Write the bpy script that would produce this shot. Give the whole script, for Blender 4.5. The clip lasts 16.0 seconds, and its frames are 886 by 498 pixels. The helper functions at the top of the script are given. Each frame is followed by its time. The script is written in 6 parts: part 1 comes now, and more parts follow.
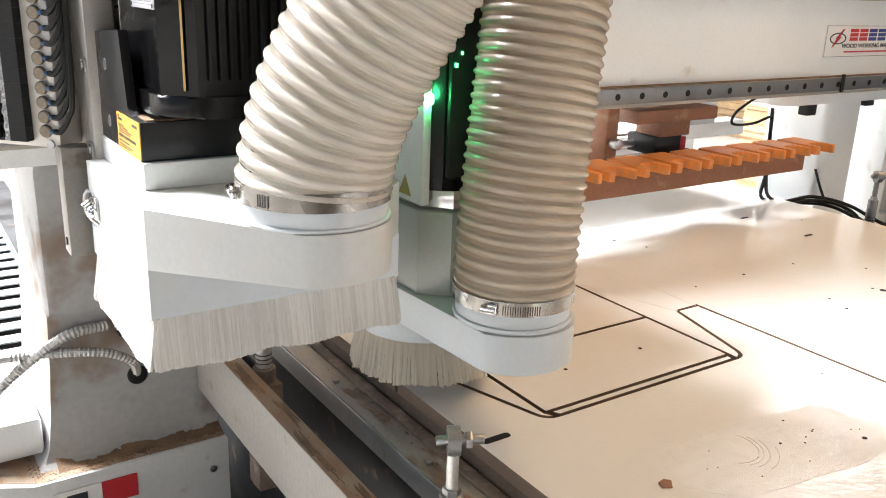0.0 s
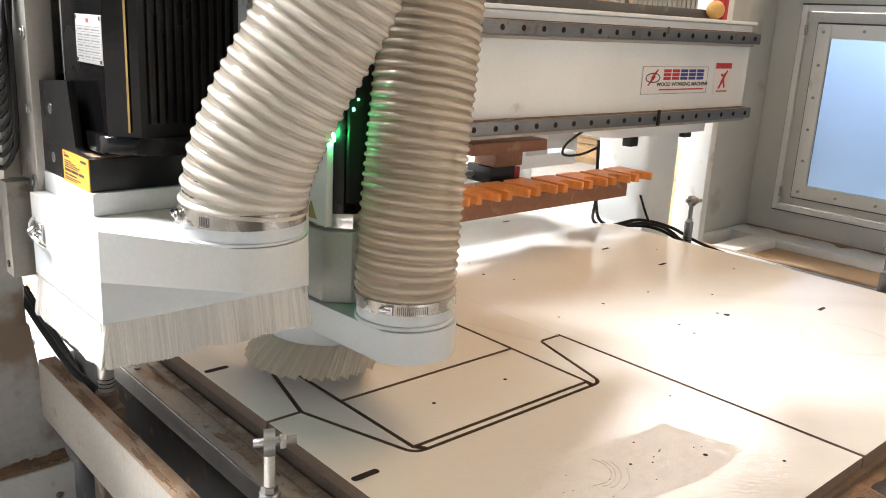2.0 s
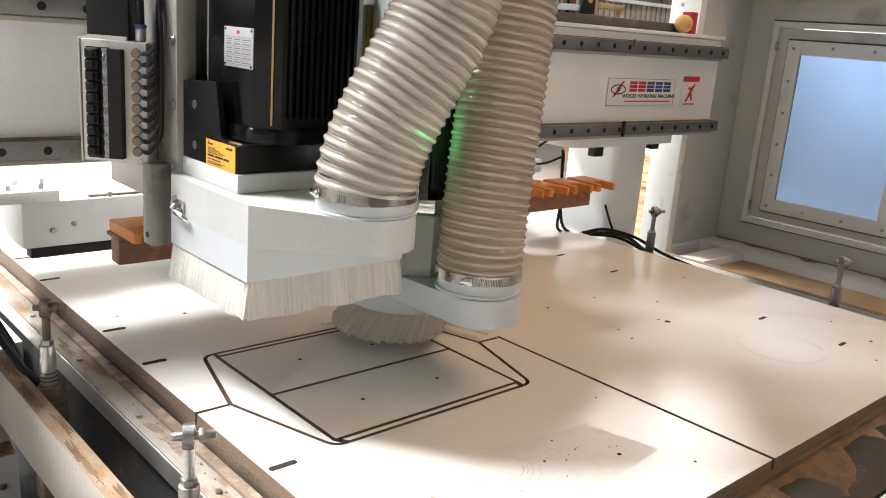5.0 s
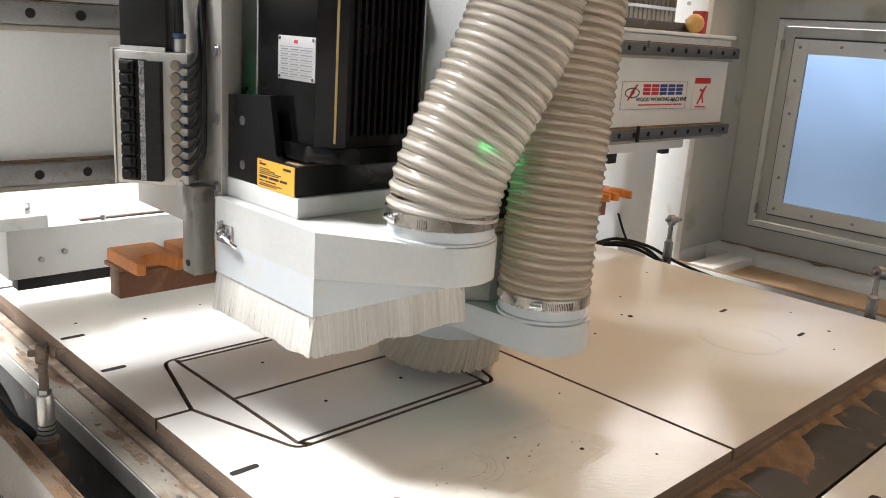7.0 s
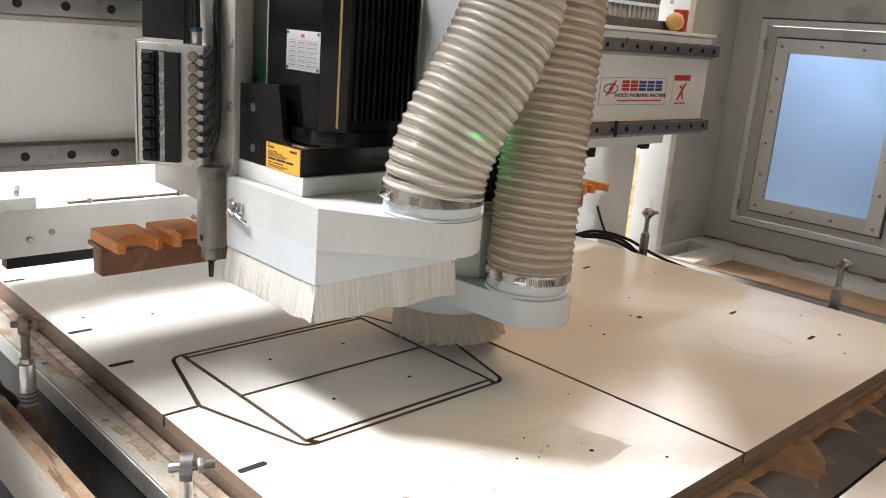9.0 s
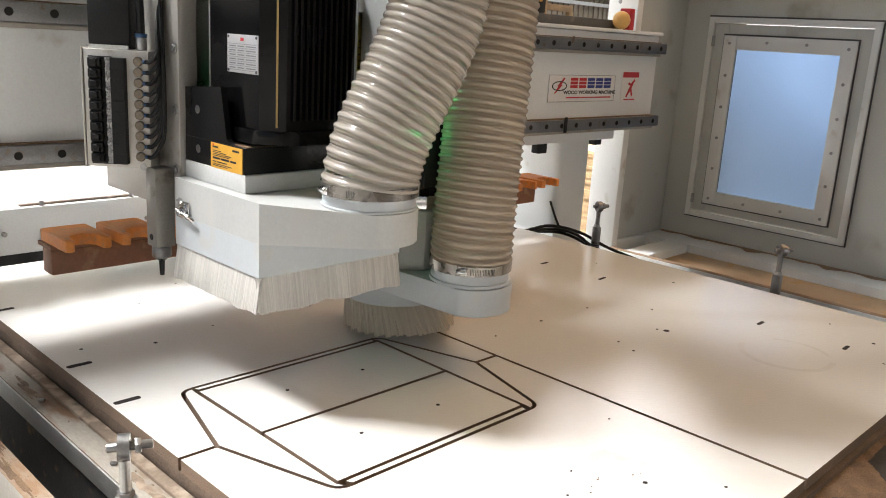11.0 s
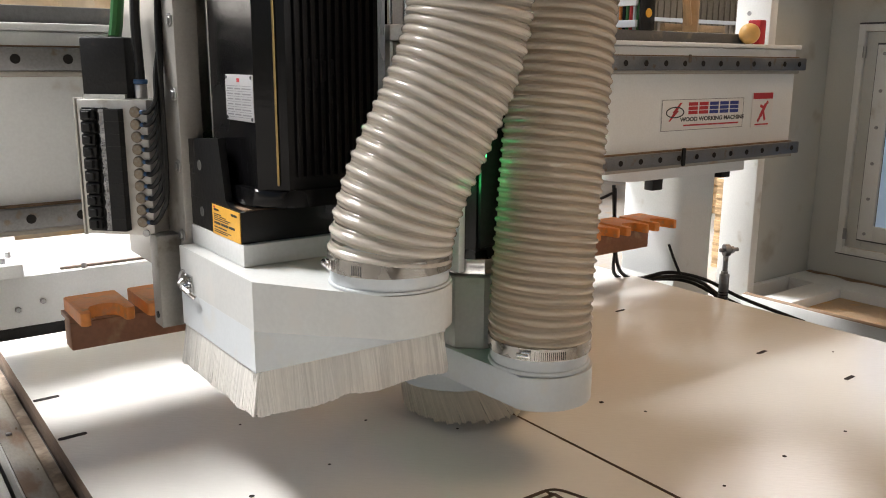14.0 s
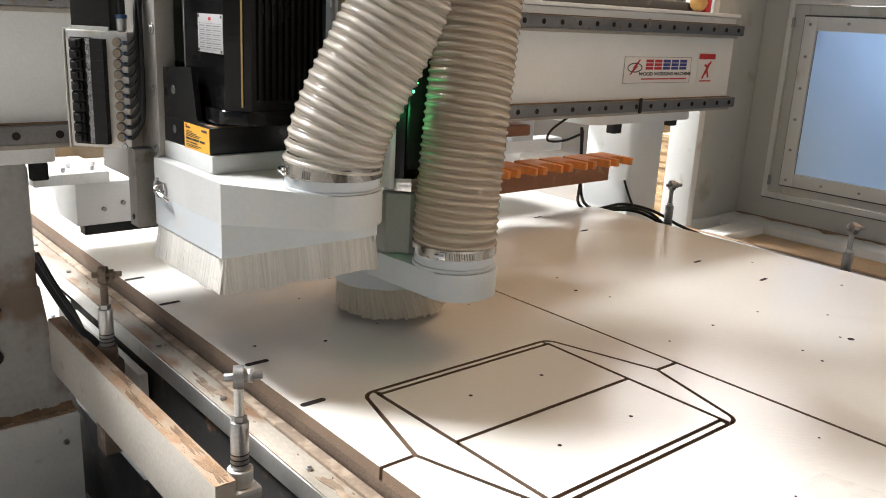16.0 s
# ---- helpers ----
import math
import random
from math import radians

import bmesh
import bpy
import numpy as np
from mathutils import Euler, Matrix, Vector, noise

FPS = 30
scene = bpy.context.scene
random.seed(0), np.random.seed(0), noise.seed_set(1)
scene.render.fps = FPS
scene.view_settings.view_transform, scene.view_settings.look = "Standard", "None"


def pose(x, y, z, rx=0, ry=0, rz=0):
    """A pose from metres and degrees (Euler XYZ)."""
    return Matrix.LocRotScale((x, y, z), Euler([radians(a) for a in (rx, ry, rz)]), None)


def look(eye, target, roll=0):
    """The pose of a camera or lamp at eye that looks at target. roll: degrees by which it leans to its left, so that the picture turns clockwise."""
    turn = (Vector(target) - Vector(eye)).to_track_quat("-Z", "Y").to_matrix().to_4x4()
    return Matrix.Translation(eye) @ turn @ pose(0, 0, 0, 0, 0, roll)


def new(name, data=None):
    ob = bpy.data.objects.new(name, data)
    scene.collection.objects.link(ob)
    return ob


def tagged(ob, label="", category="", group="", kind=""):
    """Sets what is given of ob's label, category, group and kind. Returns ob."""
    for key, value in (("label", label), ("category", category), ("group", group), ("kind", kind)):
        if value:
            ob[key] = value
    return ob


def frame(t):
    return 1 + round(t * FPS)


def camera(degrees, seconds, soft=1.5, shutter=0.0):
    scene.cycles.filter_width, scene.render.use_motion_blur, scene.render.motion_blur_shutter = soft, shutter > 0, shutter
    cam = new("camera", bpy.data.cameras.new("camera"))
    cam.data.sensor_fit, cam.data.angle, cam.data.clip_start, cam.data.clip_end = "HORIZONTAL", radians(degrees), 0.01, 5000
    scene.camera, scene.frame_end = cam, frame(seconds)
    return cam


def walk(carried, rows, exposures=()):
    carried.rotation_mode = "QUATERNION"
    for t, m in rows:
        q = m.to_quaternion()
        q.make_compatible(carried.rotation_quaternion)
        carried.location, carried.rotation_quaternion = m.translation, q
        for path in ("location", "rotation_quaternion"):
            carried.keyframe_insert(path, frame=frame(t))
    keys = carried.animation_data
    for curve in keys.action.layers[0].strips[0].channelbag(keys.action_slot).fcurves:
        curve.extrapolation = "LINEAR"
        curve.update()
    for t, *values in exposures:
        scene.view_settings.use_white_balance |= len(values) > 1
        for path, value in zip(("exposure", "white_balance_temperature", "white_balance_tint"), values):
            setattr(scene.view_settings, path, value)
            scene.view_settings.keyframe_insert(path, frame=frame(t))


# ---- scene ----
# ---------------------------------------------------------------- camera
cam = camera(55.66, 16.0, soft=1.0, shutter=0.0)
CAMERA_ROWS = [
    (0.0, pose(-0.5525, -0.9302, 1.4392, 72.42, -1.976, -33.492)),
    (0.5, pose(-0.5715, -0.9079, 1.4428, 73.00, -2.148, -36.008)),
    (1.0, pose(-0.5739, -0.9160, 1.4428, 73.42, -2.940, -40.047)),
    (1.5, pose(-0.6037, -0.9366, 1.4643, 73.91, -2.569, -42.097)),
    (2.0, pose(-0.5540, -0.9742, 1.4690, 74.721, -2.878, -41.401)),
    (2.5, pose(-0.5185, -0.9959, 1.4713, 75.420, -5.027, -40.789)),
    (3.0, pose(-0.4861, -1.0487, 1.4637, 75.491, -5.323, -41.877)),
    (3.5, pose(-0.5072, -1.0722, 1.4640, 75.189, -4.783, -40.982)),
    (3.7, pose(-0.5149, -1.0722, 1.4690, 75.201, -4.467, -40.034)),
    (6.0, pose(-0.4956, -1.0611, 1.4772, 75.345, -4.043, -43.198)),
    (6.5, pose(-0.4931, -1.0703, 1.4778, 75.473, -3.906, -43.680)),
    (7.0, pose(-0.4943, -1.0763, 1.4760, 75.305, -3.701, -43.728)),
    (7.5, pose(-0.4997, -1.0773, 1.4784, 75.113, -3.556, -43.419)),
    (8.0, pose(-0.4963, -1.0782, 1.4783, 75.115, -3.417, -43.551)),
    (8.5, pose(-0.4953, -1.0725, 1.4760, 75.108, -3.780, -43.704)),
    (9.0, pose(-0.4959, -1.0636, 1.4743, 75.124, -4.292, -43.278)),
    (9.5, pose(-0.4960, -1.0589, 1.4746, 75.169, -4.504, -43.043)),
    (9.7, pose(-0.4973, -1.0600, 1.4766, 75.152, -4.585, -42.994)),
    (11.8, pose(-0.4568, -0.7853, 1.4594, 76.116, -2.602, -46.010)),
    (12.0, pose(-0.4251, -0.7447, 1.4736, 76.441, -1.705, -43.422)),
    (12.5, pose(-0.3500, -0.6969, 1.4758, 77.911, -0.510, -39.532)),
    (13.0, pose(-0.2973, -0.6548, 1.4706, 78.180, -0.584, -38.727)),
    (13.5, pose(-0.2393, -0.5793, 1.4581, 77.388, -0.557, -36.864)),
    (14.0, pose(-0.2182, -0.5598, 1.4569, 77.528, -0.313, -36.075)),
    (14.5, pose(-0.2920, -0.6140, 1.4682, 77.834, -0.627, -36.739)),
    (15.0, pose(-0.4206, -0.7065, 1.4792, 77.292, -1.131, -39.117)),
    (15.5, pose(-0.5139, -0.7532, 1.4740, 75.836, -1.595, -40.467)),
    (16.0, pose(-0.5721, -0.7757, 1.4627, 74.418, -2.783, -39.820)),
]
# seconds, way of the gantry along y, way of the head along x, lift of the head
TRAVEL = [
    (0.0, -0.0085, -0.5182, 0.0076),
    (0.5, 0.0404, -0.5074, 0.0060),
    (1.0, 0.0832, -0.4856, 0.0042),
    (1.5, 0.0954, -0.4420, 0.0016),
    (2.0, 0.0940, -0.3913, 0.0011),
    (2.5, 0.0926, -0.3420, -0.0001),
    (3.0, 0.0902, -0.2915, -0.0009),
    (3.5, 0.0907, -0.2454, -0.0016),
    (3.7, 0.0905, -0.2266, -0.0014),
    (4.2, 0.0905, -0.1766, -0.0010),
    (4.7, 0.0905, -0.1280, 0.0000),
    (5.2, 0.0560, -0.1040, 0.0010),
    (5.6, 0.0140, -0.0930, 0.0010),
    (6.0, -0.0249, -0.0828, 0.0016),
    (6.5, -0.0731, -0.0720, 0.0014),
    (7.0, -0.1076, -0.0628, 0.0017),
    (7.5, -0.1087, -0.0227, 0.0020),
    (8.0, -0.0991, -0.0028, 0.0015),
    (8.5, -0.0496, -0.0009, 0.0005),
    (9.0, -0.0000, 0.0000, -0.0000),
    (9.5, 0.0478, 0.0007, -0.0009),
    (9.7, 0.0669, 0.0005, 0.0002),
    (10.4, 0.1411, 0.0041, -0.0032),
    (11.1, 0.2153, 0.0076, -0.0066),
    (11.8, 0.2895, 0.0112, -0.0100),
    (12.0, 0.3109, 0.0082, -0.0069),
    (12.5, 0.3622, 0.0152, -0.0095),
    (13.0, 0.4134, 0.0186, -0.0109),
    (13.5, 0.4604, 0.0211, -0.0115),
    (14.0, 0.4650, -0.0036, -0.0109),
    (14.5, 0.4640, -0.0595, -0.0105),
    (15.0, 0.4613, -0.1146, -0.0061),
    (15.5, 0.4624, -0.1643, -0.0045),
    (16.0, 0.4608, -0.2148, -0.0056),
]
EXPOSURES = [(0.0, 1.64, 6600, 13), (1.0, 1.56, 6700, 13), (2.5, 1.30, 6850, 13), (3.2, 1.09, 6850, 13), (4.5, 1.01, 6850, 13), (7.0, 1.03, 6850, 13), (10.0, 0.86, 6850, 13), (12.5, 0.61, 6950, 14), (14.5, 0.65, 6950, 14), (16.0, 0.69, 6850, 13)]

walk(cam, CAMERA_ROWS, EXPOSURES)

# ---------------------------------------------------------------- world and daylight
world = bpy.data.worlds.new("factory_daylight")
scene.world = world
world.use_nodes = True
wn = world.node_tree
sky = wn.nodes.new("ShaderNodeTexSky")
sky.sky_type = "NISHITA"
sky.sun_disc = False
sky.sun_elevation = radians(56.3)
sky.sun_rotation = radians(-26)
wn.links.new(sky.outputs[0], wn.nodes["Background"].inputs[0])
wn.nodes["Background"].inputs[1].default_value = 0.055


def sun(direction, strength, angle, colour):
    data = bpy.data.lights.new("daylight", "SUN")
    data.energy, data.angle, data.color = strength, radians(angle), colour
    ob = new("daylight", data)
    ob.matrix_world = look((0, 0, 6), Vector((0, 0, 6)) - Vector(direction))
    return ob


# daylight from the open side of the hall, behind the gantry
sun((-0.343, 0.70, 1.17), 12.3, 26, (0.94, 0.975, 1.0))


# ---------------------------------------------------------------- materials
def material(name, colour, rough=0.5, metal=0.0, grain=60.0, spread=0.12, patch=4.0, stain=None, stain_at=0.62,
             bump=0.02, coat=0.0, rand=0.0, stretch=(1, 1, 1), turn=0.0, rough_spread=0.12, spec=0.5):
    """A surface with fine grain, larger patches and, if given, a stain colour in irregular spots."""
    m = bpy.data.materials.new(name)
    m.use_nodes = True
    nt = m.node_tree
    bsdf = nt.nodes["Principled BSDF"]
    tc = nt.nodes.new("ShaderNodeTexCoord")
    mp = nt.nodes.new("ShaderNodeMapping")
    mp.inputs["Scale"].default_value = stretch
    first = nt.nodes.new("ShaderNodeMapping")
    first.inputs["Rotation"].default_value = (0, 0, radians(turn))
    nt.links.new(tc.outputs["Object"], first.inputs[0])
    nt.links.new(first.outputs[0], mp.inputs[0])

    def nz(scale, detail=5.0):
        n = nt.nodes.new("ShaderNodeTexNoise")
        n.inputs["Scale"].default_value, n.inputs["Detail"].default_value = scale, detail
        nt.links.new(mp.outputs[0], n.inputs["Vector"])
        return n

    fine, wide = nz(grain), nz(patch, 3.0)

    def ramp(src, lo, hi, a=0.22, b=0.78):
        r = nt.nodes.new("ShaderNodeMapRange")
        r.interpolation_type = "SMOOTHSTEP"
        r.inputs[1].default_value, r.inputs[2].default_value = a, b
        r.inputs[3].default_value, r.inputs[4].default_value = lo, hi
        nt.links.new(src, r.inputs[0])
        return r.outputs[0]

    mul = nt.nodes.new("ShaderNodeMath")
    mul.operation = "MULTIPLY"
    nt.links.new(ramp(fine.outputs[0], 1 - spread * 0.5, 1 + spread * 0.5), mul.inputs[0])
    nt.links.new(ramp(wide.outputs[0], 1 - spread, 1 + spread * 0.6), mul.inputs[1])
    value = mul.outputs[0]
    if rand:
        oi = nt.nodes.new("ShaderNodeObjectInfo")
        m2 = nt.nodes.new("ShaderNodeMath")
        m2.operation = "MULTIPLY"
        nt.links.new(ramp(oi.outputs["Random"], 1 - rand, 1 + rand, 0, 1), m2.inputs[0])
        nt.links.new(value, m2.inputs[1])
        value = m2.outputs[0]
    hsv = nt.nodes.new("ShaderNodeHueSaturation")
    hsv.inputs["Color"].default_value = (*colour, 1)
    nt.links.new(value, hsv.inputs["Value"])
    col = hsv.outputs[0]
    if stain:
        spots = nz(patch * 3.1, 8.0)
        mix = nt.nodes.new("ShaderNodeMix")
        mix.data_type = "RGBA"
        mix.inputs[7].default_value = (*stain, 1)
        nt.links.new(ramp(spots.outputs[0], 0, 1, stain_at - 0.05, stain_at + 0.12), mix.inputs[0])
        nt.links.new(col, mix.inputs[6])
        col = mix.outputs[2]
    nt.links.new(col, bsdf.inputs["Base Color"])
    nt.links.new(ramp(wide.outputs[0], max(0.02, rough - rough_spread), min(1, rough + rough_spread)), bsdf.inputs["Roughness"])
    bsdf.inputs["Metallic"].default_value = metal
    bsdf.inputs["Specular IOR Level"].default_value = spec
    if coat:
        bsdf.inputs["Coat Weight"].default_value = coat
        bsdf.inputs["Coat Roughness"].default_value = 0.12
    if bump:
        bp = nt.nodes.new("ShaderNodeBump")
        bp.inputs["Strength"].default_value = 0.5
        bp.inputs["Distance"].default_value = bump * 0.05
        nt.links.new(fine.outputs[0], bp.inputs["Height"])
        nt.links.new(bp.outputs[0], bsdf.inputs["Normal"])
    return m


def glowing(name, colour, strength):
    m = bpy.data.materials.new(name)
    m.use_nodes = True
    b = m.node_tree.nodes["Principled BSDF"]
    b.inputs["Base Color"].default_value = (*colour, 1)
    b.inputs["Emission Color"].default_value = (*colour, 1)
    b.inputs["Emission Strength"].default_value = strength
    return m


DUST = (0.36, 0.22, 0.12)
M_PAINT = material("machine_paint", (0.82, 0.845, 0.845), 0.42, grain=220, spread=0.06, patch=3, stain=(0.45, 0.38, 0.30), stain_at=0.72, bump=0.01)
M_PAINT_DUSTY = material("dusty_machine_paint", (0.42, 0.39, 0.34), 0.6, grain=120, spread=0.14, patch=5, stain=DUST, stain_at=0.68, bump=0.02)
M_WHITE = material("white_sheet_metal", (0.54, 0.58, 0.605), 0.38, grain=200, spread=0.05, patch=6, stain=(0.545, 0.555, 0.545), stain_at=0.58, bump=0.006)
M_SPOUT = material("less_blue_white_sheet_metal", (0.53, 0.545, 0.535), 0.42, grain=200, spread=0.07, patch=6, stain=(0.55, 0.55, 0.53), stain_at=0.56, bump=0.006)
M_PANEL = material("white_melamine", (0.80, 0.79, 0.755), 0.13, grain=170, spread=0.03, patch=0.9, stain=(0.735, 0.71, 0.665), stain_at=0.60, bump=0.014, stretch=(0.3, 1.1, 1), turn=42, rough_spread=0.0)
M_CORE = material("cut_board_edge", (0.215, 0.148, 0.103), 0.85, grain=420, spread=0.16, patch=14, bump=0.06)
M_SPOIL = material("dark_dusty_spoilboard", (0.17, 0.12, 0.085), 0.9, grain=200, spread=0.3, patch=12, bump=0.05)
M_SAWDUST = material("sawdust", (0.25, 0.158, 0.094), 0.95, grain=420, spread=0.4, patch=25, bump=0.3)
M_STEEL = material("brushed_steel", (0.42, 0.42, 0.42), 0.36, 1.0, grain=300, spread=0.2, patch=12, stain=(0.3, 0.24, 0.18), stain_at=0.66, bump=0.01)
M_RAIL = material("rail_steel", (0.27, 0.27, 0.275), 0.46, 1.0, grain=260, spread=0.2, patch=18, stain=(0.24, 0.18, 0.13), stain_at=0.62, bump=0.01)
M_CHROME = material("polished_steel", (0.7, 0.7, 0.7), 0.16, 1.0, grain=200, spread=0.1, patch=20, bump=0.0, rough_spread=0.08)
M_ALU = material("aluminium", (0.62, 0.62, 0.6), 0.42, 0.9, grain=240, spread=0.14, patch=10, stain=(0.4, 0.33, 0.25), stain_at=0.66, bump=0.01)
M_BLACK = material("black_motor_paint", (0.006, 0.006, 0.0065), 0.30, grain=160, spread=0.4, patch=9, stain=(0.03, 0.024, 0.018), stain_at=0.68, bump=0.01, spec=0.3)
M_RUBBER = material("black_rubber", (0.010, 0.010, 0.010), 0.55, grain=200, spread=0.4, patch=9, stain=(0.05, 0.038, 0.028), stain_at=0.72, bump=0.02, spec=0.35)
# near-black that stands for the shade inside slots, holes and gaps
M_DARK = material("hollow_shade", (0.015, 0.012, 0.01), 0.9, grain=80, spread=0.4, bump=0.0)
M_GREY = material("grey_belt_and_gap_shade", (0.10, 0.10, 0.10), 0.7, grain=150, spread=0.2, patch=6, stain=(0.2, 0.17, 0.14), stain_at=0.66, bump=0.02)
M_BROWN = material("brown_primer_steel", (0.26, 0.115, 0.06), 0.6, grain=140, spread=0.2, patch=7, stain=DUST, stain_at=0.62, bump=0.02)
M_ORANGE = material("orange_plastic", (0.74, 0.26, 0.055), 0.45, grain=120, spread=0.15, patch=16, stain=(0.52, 0.27, 0.12), stain_at=0.60, bump=0.01, rand=0.06)
M_BRISTLE = material("white_nylon_bristle", (0.90, 0.885, 0.85), 0.5, grain=500, spread=0.14, patch=30, bump=0.05, stretch=(1, 1, 0.04), rand=0.08)
M_BRISTLE_DIRTY = material("dirty_nylon_bristle", (0.92, 0.87, 0.78), 0.55, grain=420, spread=0.15, patch=24, bump=0.05, stretch=(1, 1, 0.04))
M_BRISTLE_BLACK = material("black_bristle", (0.02, 0.02, 0.022), 0.7, grain=600, spread=0.4, patch=30, bump=0.05)
M_YELLOW = material("yellow_label", (0.78, 0.42, 0.06), 0.4, grain=200, spread=0.08, bump=0.0)
M_YELLOW_DULL = material("yellow_cover", (0.32, 0.27, 0.05), 0.5, grain=100, spread=0.15, bump=0.01)
M_LABEL = material("white_label", (0.82, 0.81, 0.79), 0.35, grain=200, spread=0.04, bump=0.0)
M_RED = material("red_print", (0.55, 0.03, 0.035), 0.4, grain=200, spread=0.08, bump=0.0)
M_BLUE = material("blue_print", (0.03, 0.05, 0.25), 0.4, grain=200, spread=0.08, bump=0.0)
M_INK = material("dark_print", (0.03, 0.03, 0.035), 0.45, grain=200, spread=0.1, bump=0.0)
M_PRINT = material("grey_print", (0.22, 0.22, 0.23), 0.5, grain=200, spread=0.1, bump=0.0)
M_BRASS = material("brass_strip", (0.55, 0.38, 0.16), 0.35, 0.9, grain=200, spread=0.15, bump=0.0)
M_BLUE_PLASTIC = material("blue_plastic", (0.03, 0.09, 0.20), 0.35, grain=200, spread=0.1, bump=0.0)
M_GREEN_TUBE = material("green_tube", (0.03, 0.16, 0.04), 0.4, grain=200, spread=0.15, bump=0.0)
M_LED = glowing("green_led", (0.05, 1.0, 0.30), 32)
M_DIODE = glowing("green_diode", (0.03, 1.0, 0.25), 6)
M_FLOOR = material("concrete_floor", (0.24, 0.225, 0.205), 0.75, grain=30, spread=0.2, patch=1.2, stain=(0.3, 0.22, 0.15), stain_at=0.6, bump=0.05)
M_BLACKBOARD_SHADE = material("black_phenolic_and_gap_shade", (0.02, 0.02, 0.021), 0.5, grain=120, spread=0.3, patch=8, stain=(0.2, 0.12, 0.07), stain_at=0.64, bump=0.02)
# brown stains are grime; the base grey is darkened to stand for shade
M_GRIME_SHADE = material("grimy_shade_toned_steel", (0.41, 0.41, 0.40), 0.6, grain=90, spread=0.14, patch=3, stain=(0.24, 0.18, 0.135), stain_at=0.53, bump=0.02)
M_CLAMP = material("clamp_steel", (0.33, 0.315, 0.29), 0.26, 1.0, grain=200, spread=0.15, patch=30, bump=0.0)
M_LEDGE = material("dusty_bare_ledge", (0.34, 0.31, 0.265), 0.5, 0.1, grain=140, spread=0.2, patch=4, stain=(0.22, 0.13, 0.075), stain_at=0.54, bump=0.02, stretch=(2, 0.7, 1))
M_SHELL = material("enclosure_paint", (0.60, 0.61, 0.575), 0.45, grain=200, spread=0.07, patch=1.6, stain=(0.43, 0.41, 0.35), stain_at=0.62, bump=0.008)
M_FRAME = material("white_frame_paint", (0.84, 0.85, 0.83), 0.4, grain=200, spread=0.05, patch=4, stain=(0.6, 0.56, 0.49), stain_at=0.68, bump=0.006)
M_WALL_DARK = material("brown_corrugated_sheet", (0.13, 0.105, 0.075), 0.7, grain=20, spread=0.25, patch=1.0, bump=0.02)
M_CARD = material("brown_cardboard", (0.42, 0.25, 0.13), 0.8, grain=40, spread=0.12, patch=3, bump=0.01)
M_WALL = material("corrugated_sheet", (0.30, 0.265, 0.215), 0.6, grain=20, spread=0.15, patch=1.0, stain=(0.25, 0.19, 0.14), stain_at=0.62, bump=0.02)
M_WOOD = material("pale_timber", (0.52, 0.36, 0.2), 0.7, grain=60, spread=0.25, patch=4, bump=0.03, rand=0.2)
M_STRIP = material("dusty_strip", (0.22, 0.165, 0.12), 0.8, grain=150, spread=0.25, patch=9, stain=(0.36, 0.285, 0.215), stain_at=0.52, bump=0.03)
M_DUSTY_STEEL = material("dusty_steel", (0.20, 0.15, 0.115), 0.7, 0.2, grain=200, spread=0.3, patch=14, stain=(0.36, 0.29, 0.22), stain_at=0.6, bump=0.04)
M_DUSTFILM = material("dust_film_on_paint", (0.37, 0.28, 0.20), 0.8, grain=400, spread=0.25, patch=6, stain=(0.33, 0.205, 0.125), stain_at=0.46, bump=0.08, stretch=(2.5, 0.9, 1))
M_TRAYDUST = material("pale_sawdust", (0.66, 0.47, 0.30), 0.95, grain=300, spread=0.25, patch=5, stain=(0.75, 0.42, 0.14), stain_at=0.62, bump=0.15)
M_WIPE = material("wiped_dust", (0.60, 0.56, 0.51), 0.9, grain=500, spread=0.3, patch=60, bump=0.05)


def dust_on_gloss(name, colour, streak):
    """A matt film of dust that lies in streaks, thin enough to let a little of the board through."""
    m = material(name, colour, 0.155, grain=500, spread=0.04, patch=22, stain=(0.76, 0.74, 0.70), stain_at=0.55, bump=0.02)
    nt = m.node_tree
    b, out = nt.nodes["Principled BSDF"], nt.nodes["Material Output"]
    tc, mp, nz, mr = (nt.nodes.new("ShaderNode" + n) for n in ("TexCoord", "Mapping", "TexNoise", "MapRange"))
    mp.inputs["Rotation"].default_value = (0, 0, radians(-25))
    mp.inputs["Scale"].default_value = streak
    nz.inputs["Scale"].default_value, nz.inputs["Detail"].default_value = 30, 7
    mr.inputs[1].default_value, mr.inputs[2].default_value, mr.inputs[3].default_value, mr.inputs[4].default_value = 0.30, 0.70, 0.94, 1.0
    tr, mix = nt.nodes.new("ShaderNodeBsdfTransparent"), nt.nodes.new("ShaderNodeMixShader")
    nt.links.new(tc.outputs["Object"], mp.inputs[0])
    nt.links.new(mp.outputs[0], nz.inputs["Vector"])
    nt.links.new(nz.outputs[0], mr.inputs[0])
    nt.links.new(mr.outputs[0], mix.inputs[0])
    nt.links.new(tr.outputs[0], mix.inputs[1])
    nt.links.new(b.outputs[0], mix.inputs[2])
    nt.links.new(mix.outputs[0], out.inputs[0])
    return m


M_SMEAR = dust_on_gloss("fine_dust_film", (0.80, 0.79, 0.755), (0.5, 2.2, 1))
M_RINGSTAIN = material("faint_stain", (0.775, 0.76, 0.715), 0.15, grain=300, spread=0.06, patch=20, bump=0.01)
M_CONDUIT = material("grey_conduit", (0.45, 0.44, 0.42), 0.4, 0.7, grain=200, spread=0.15, bump=0.01)


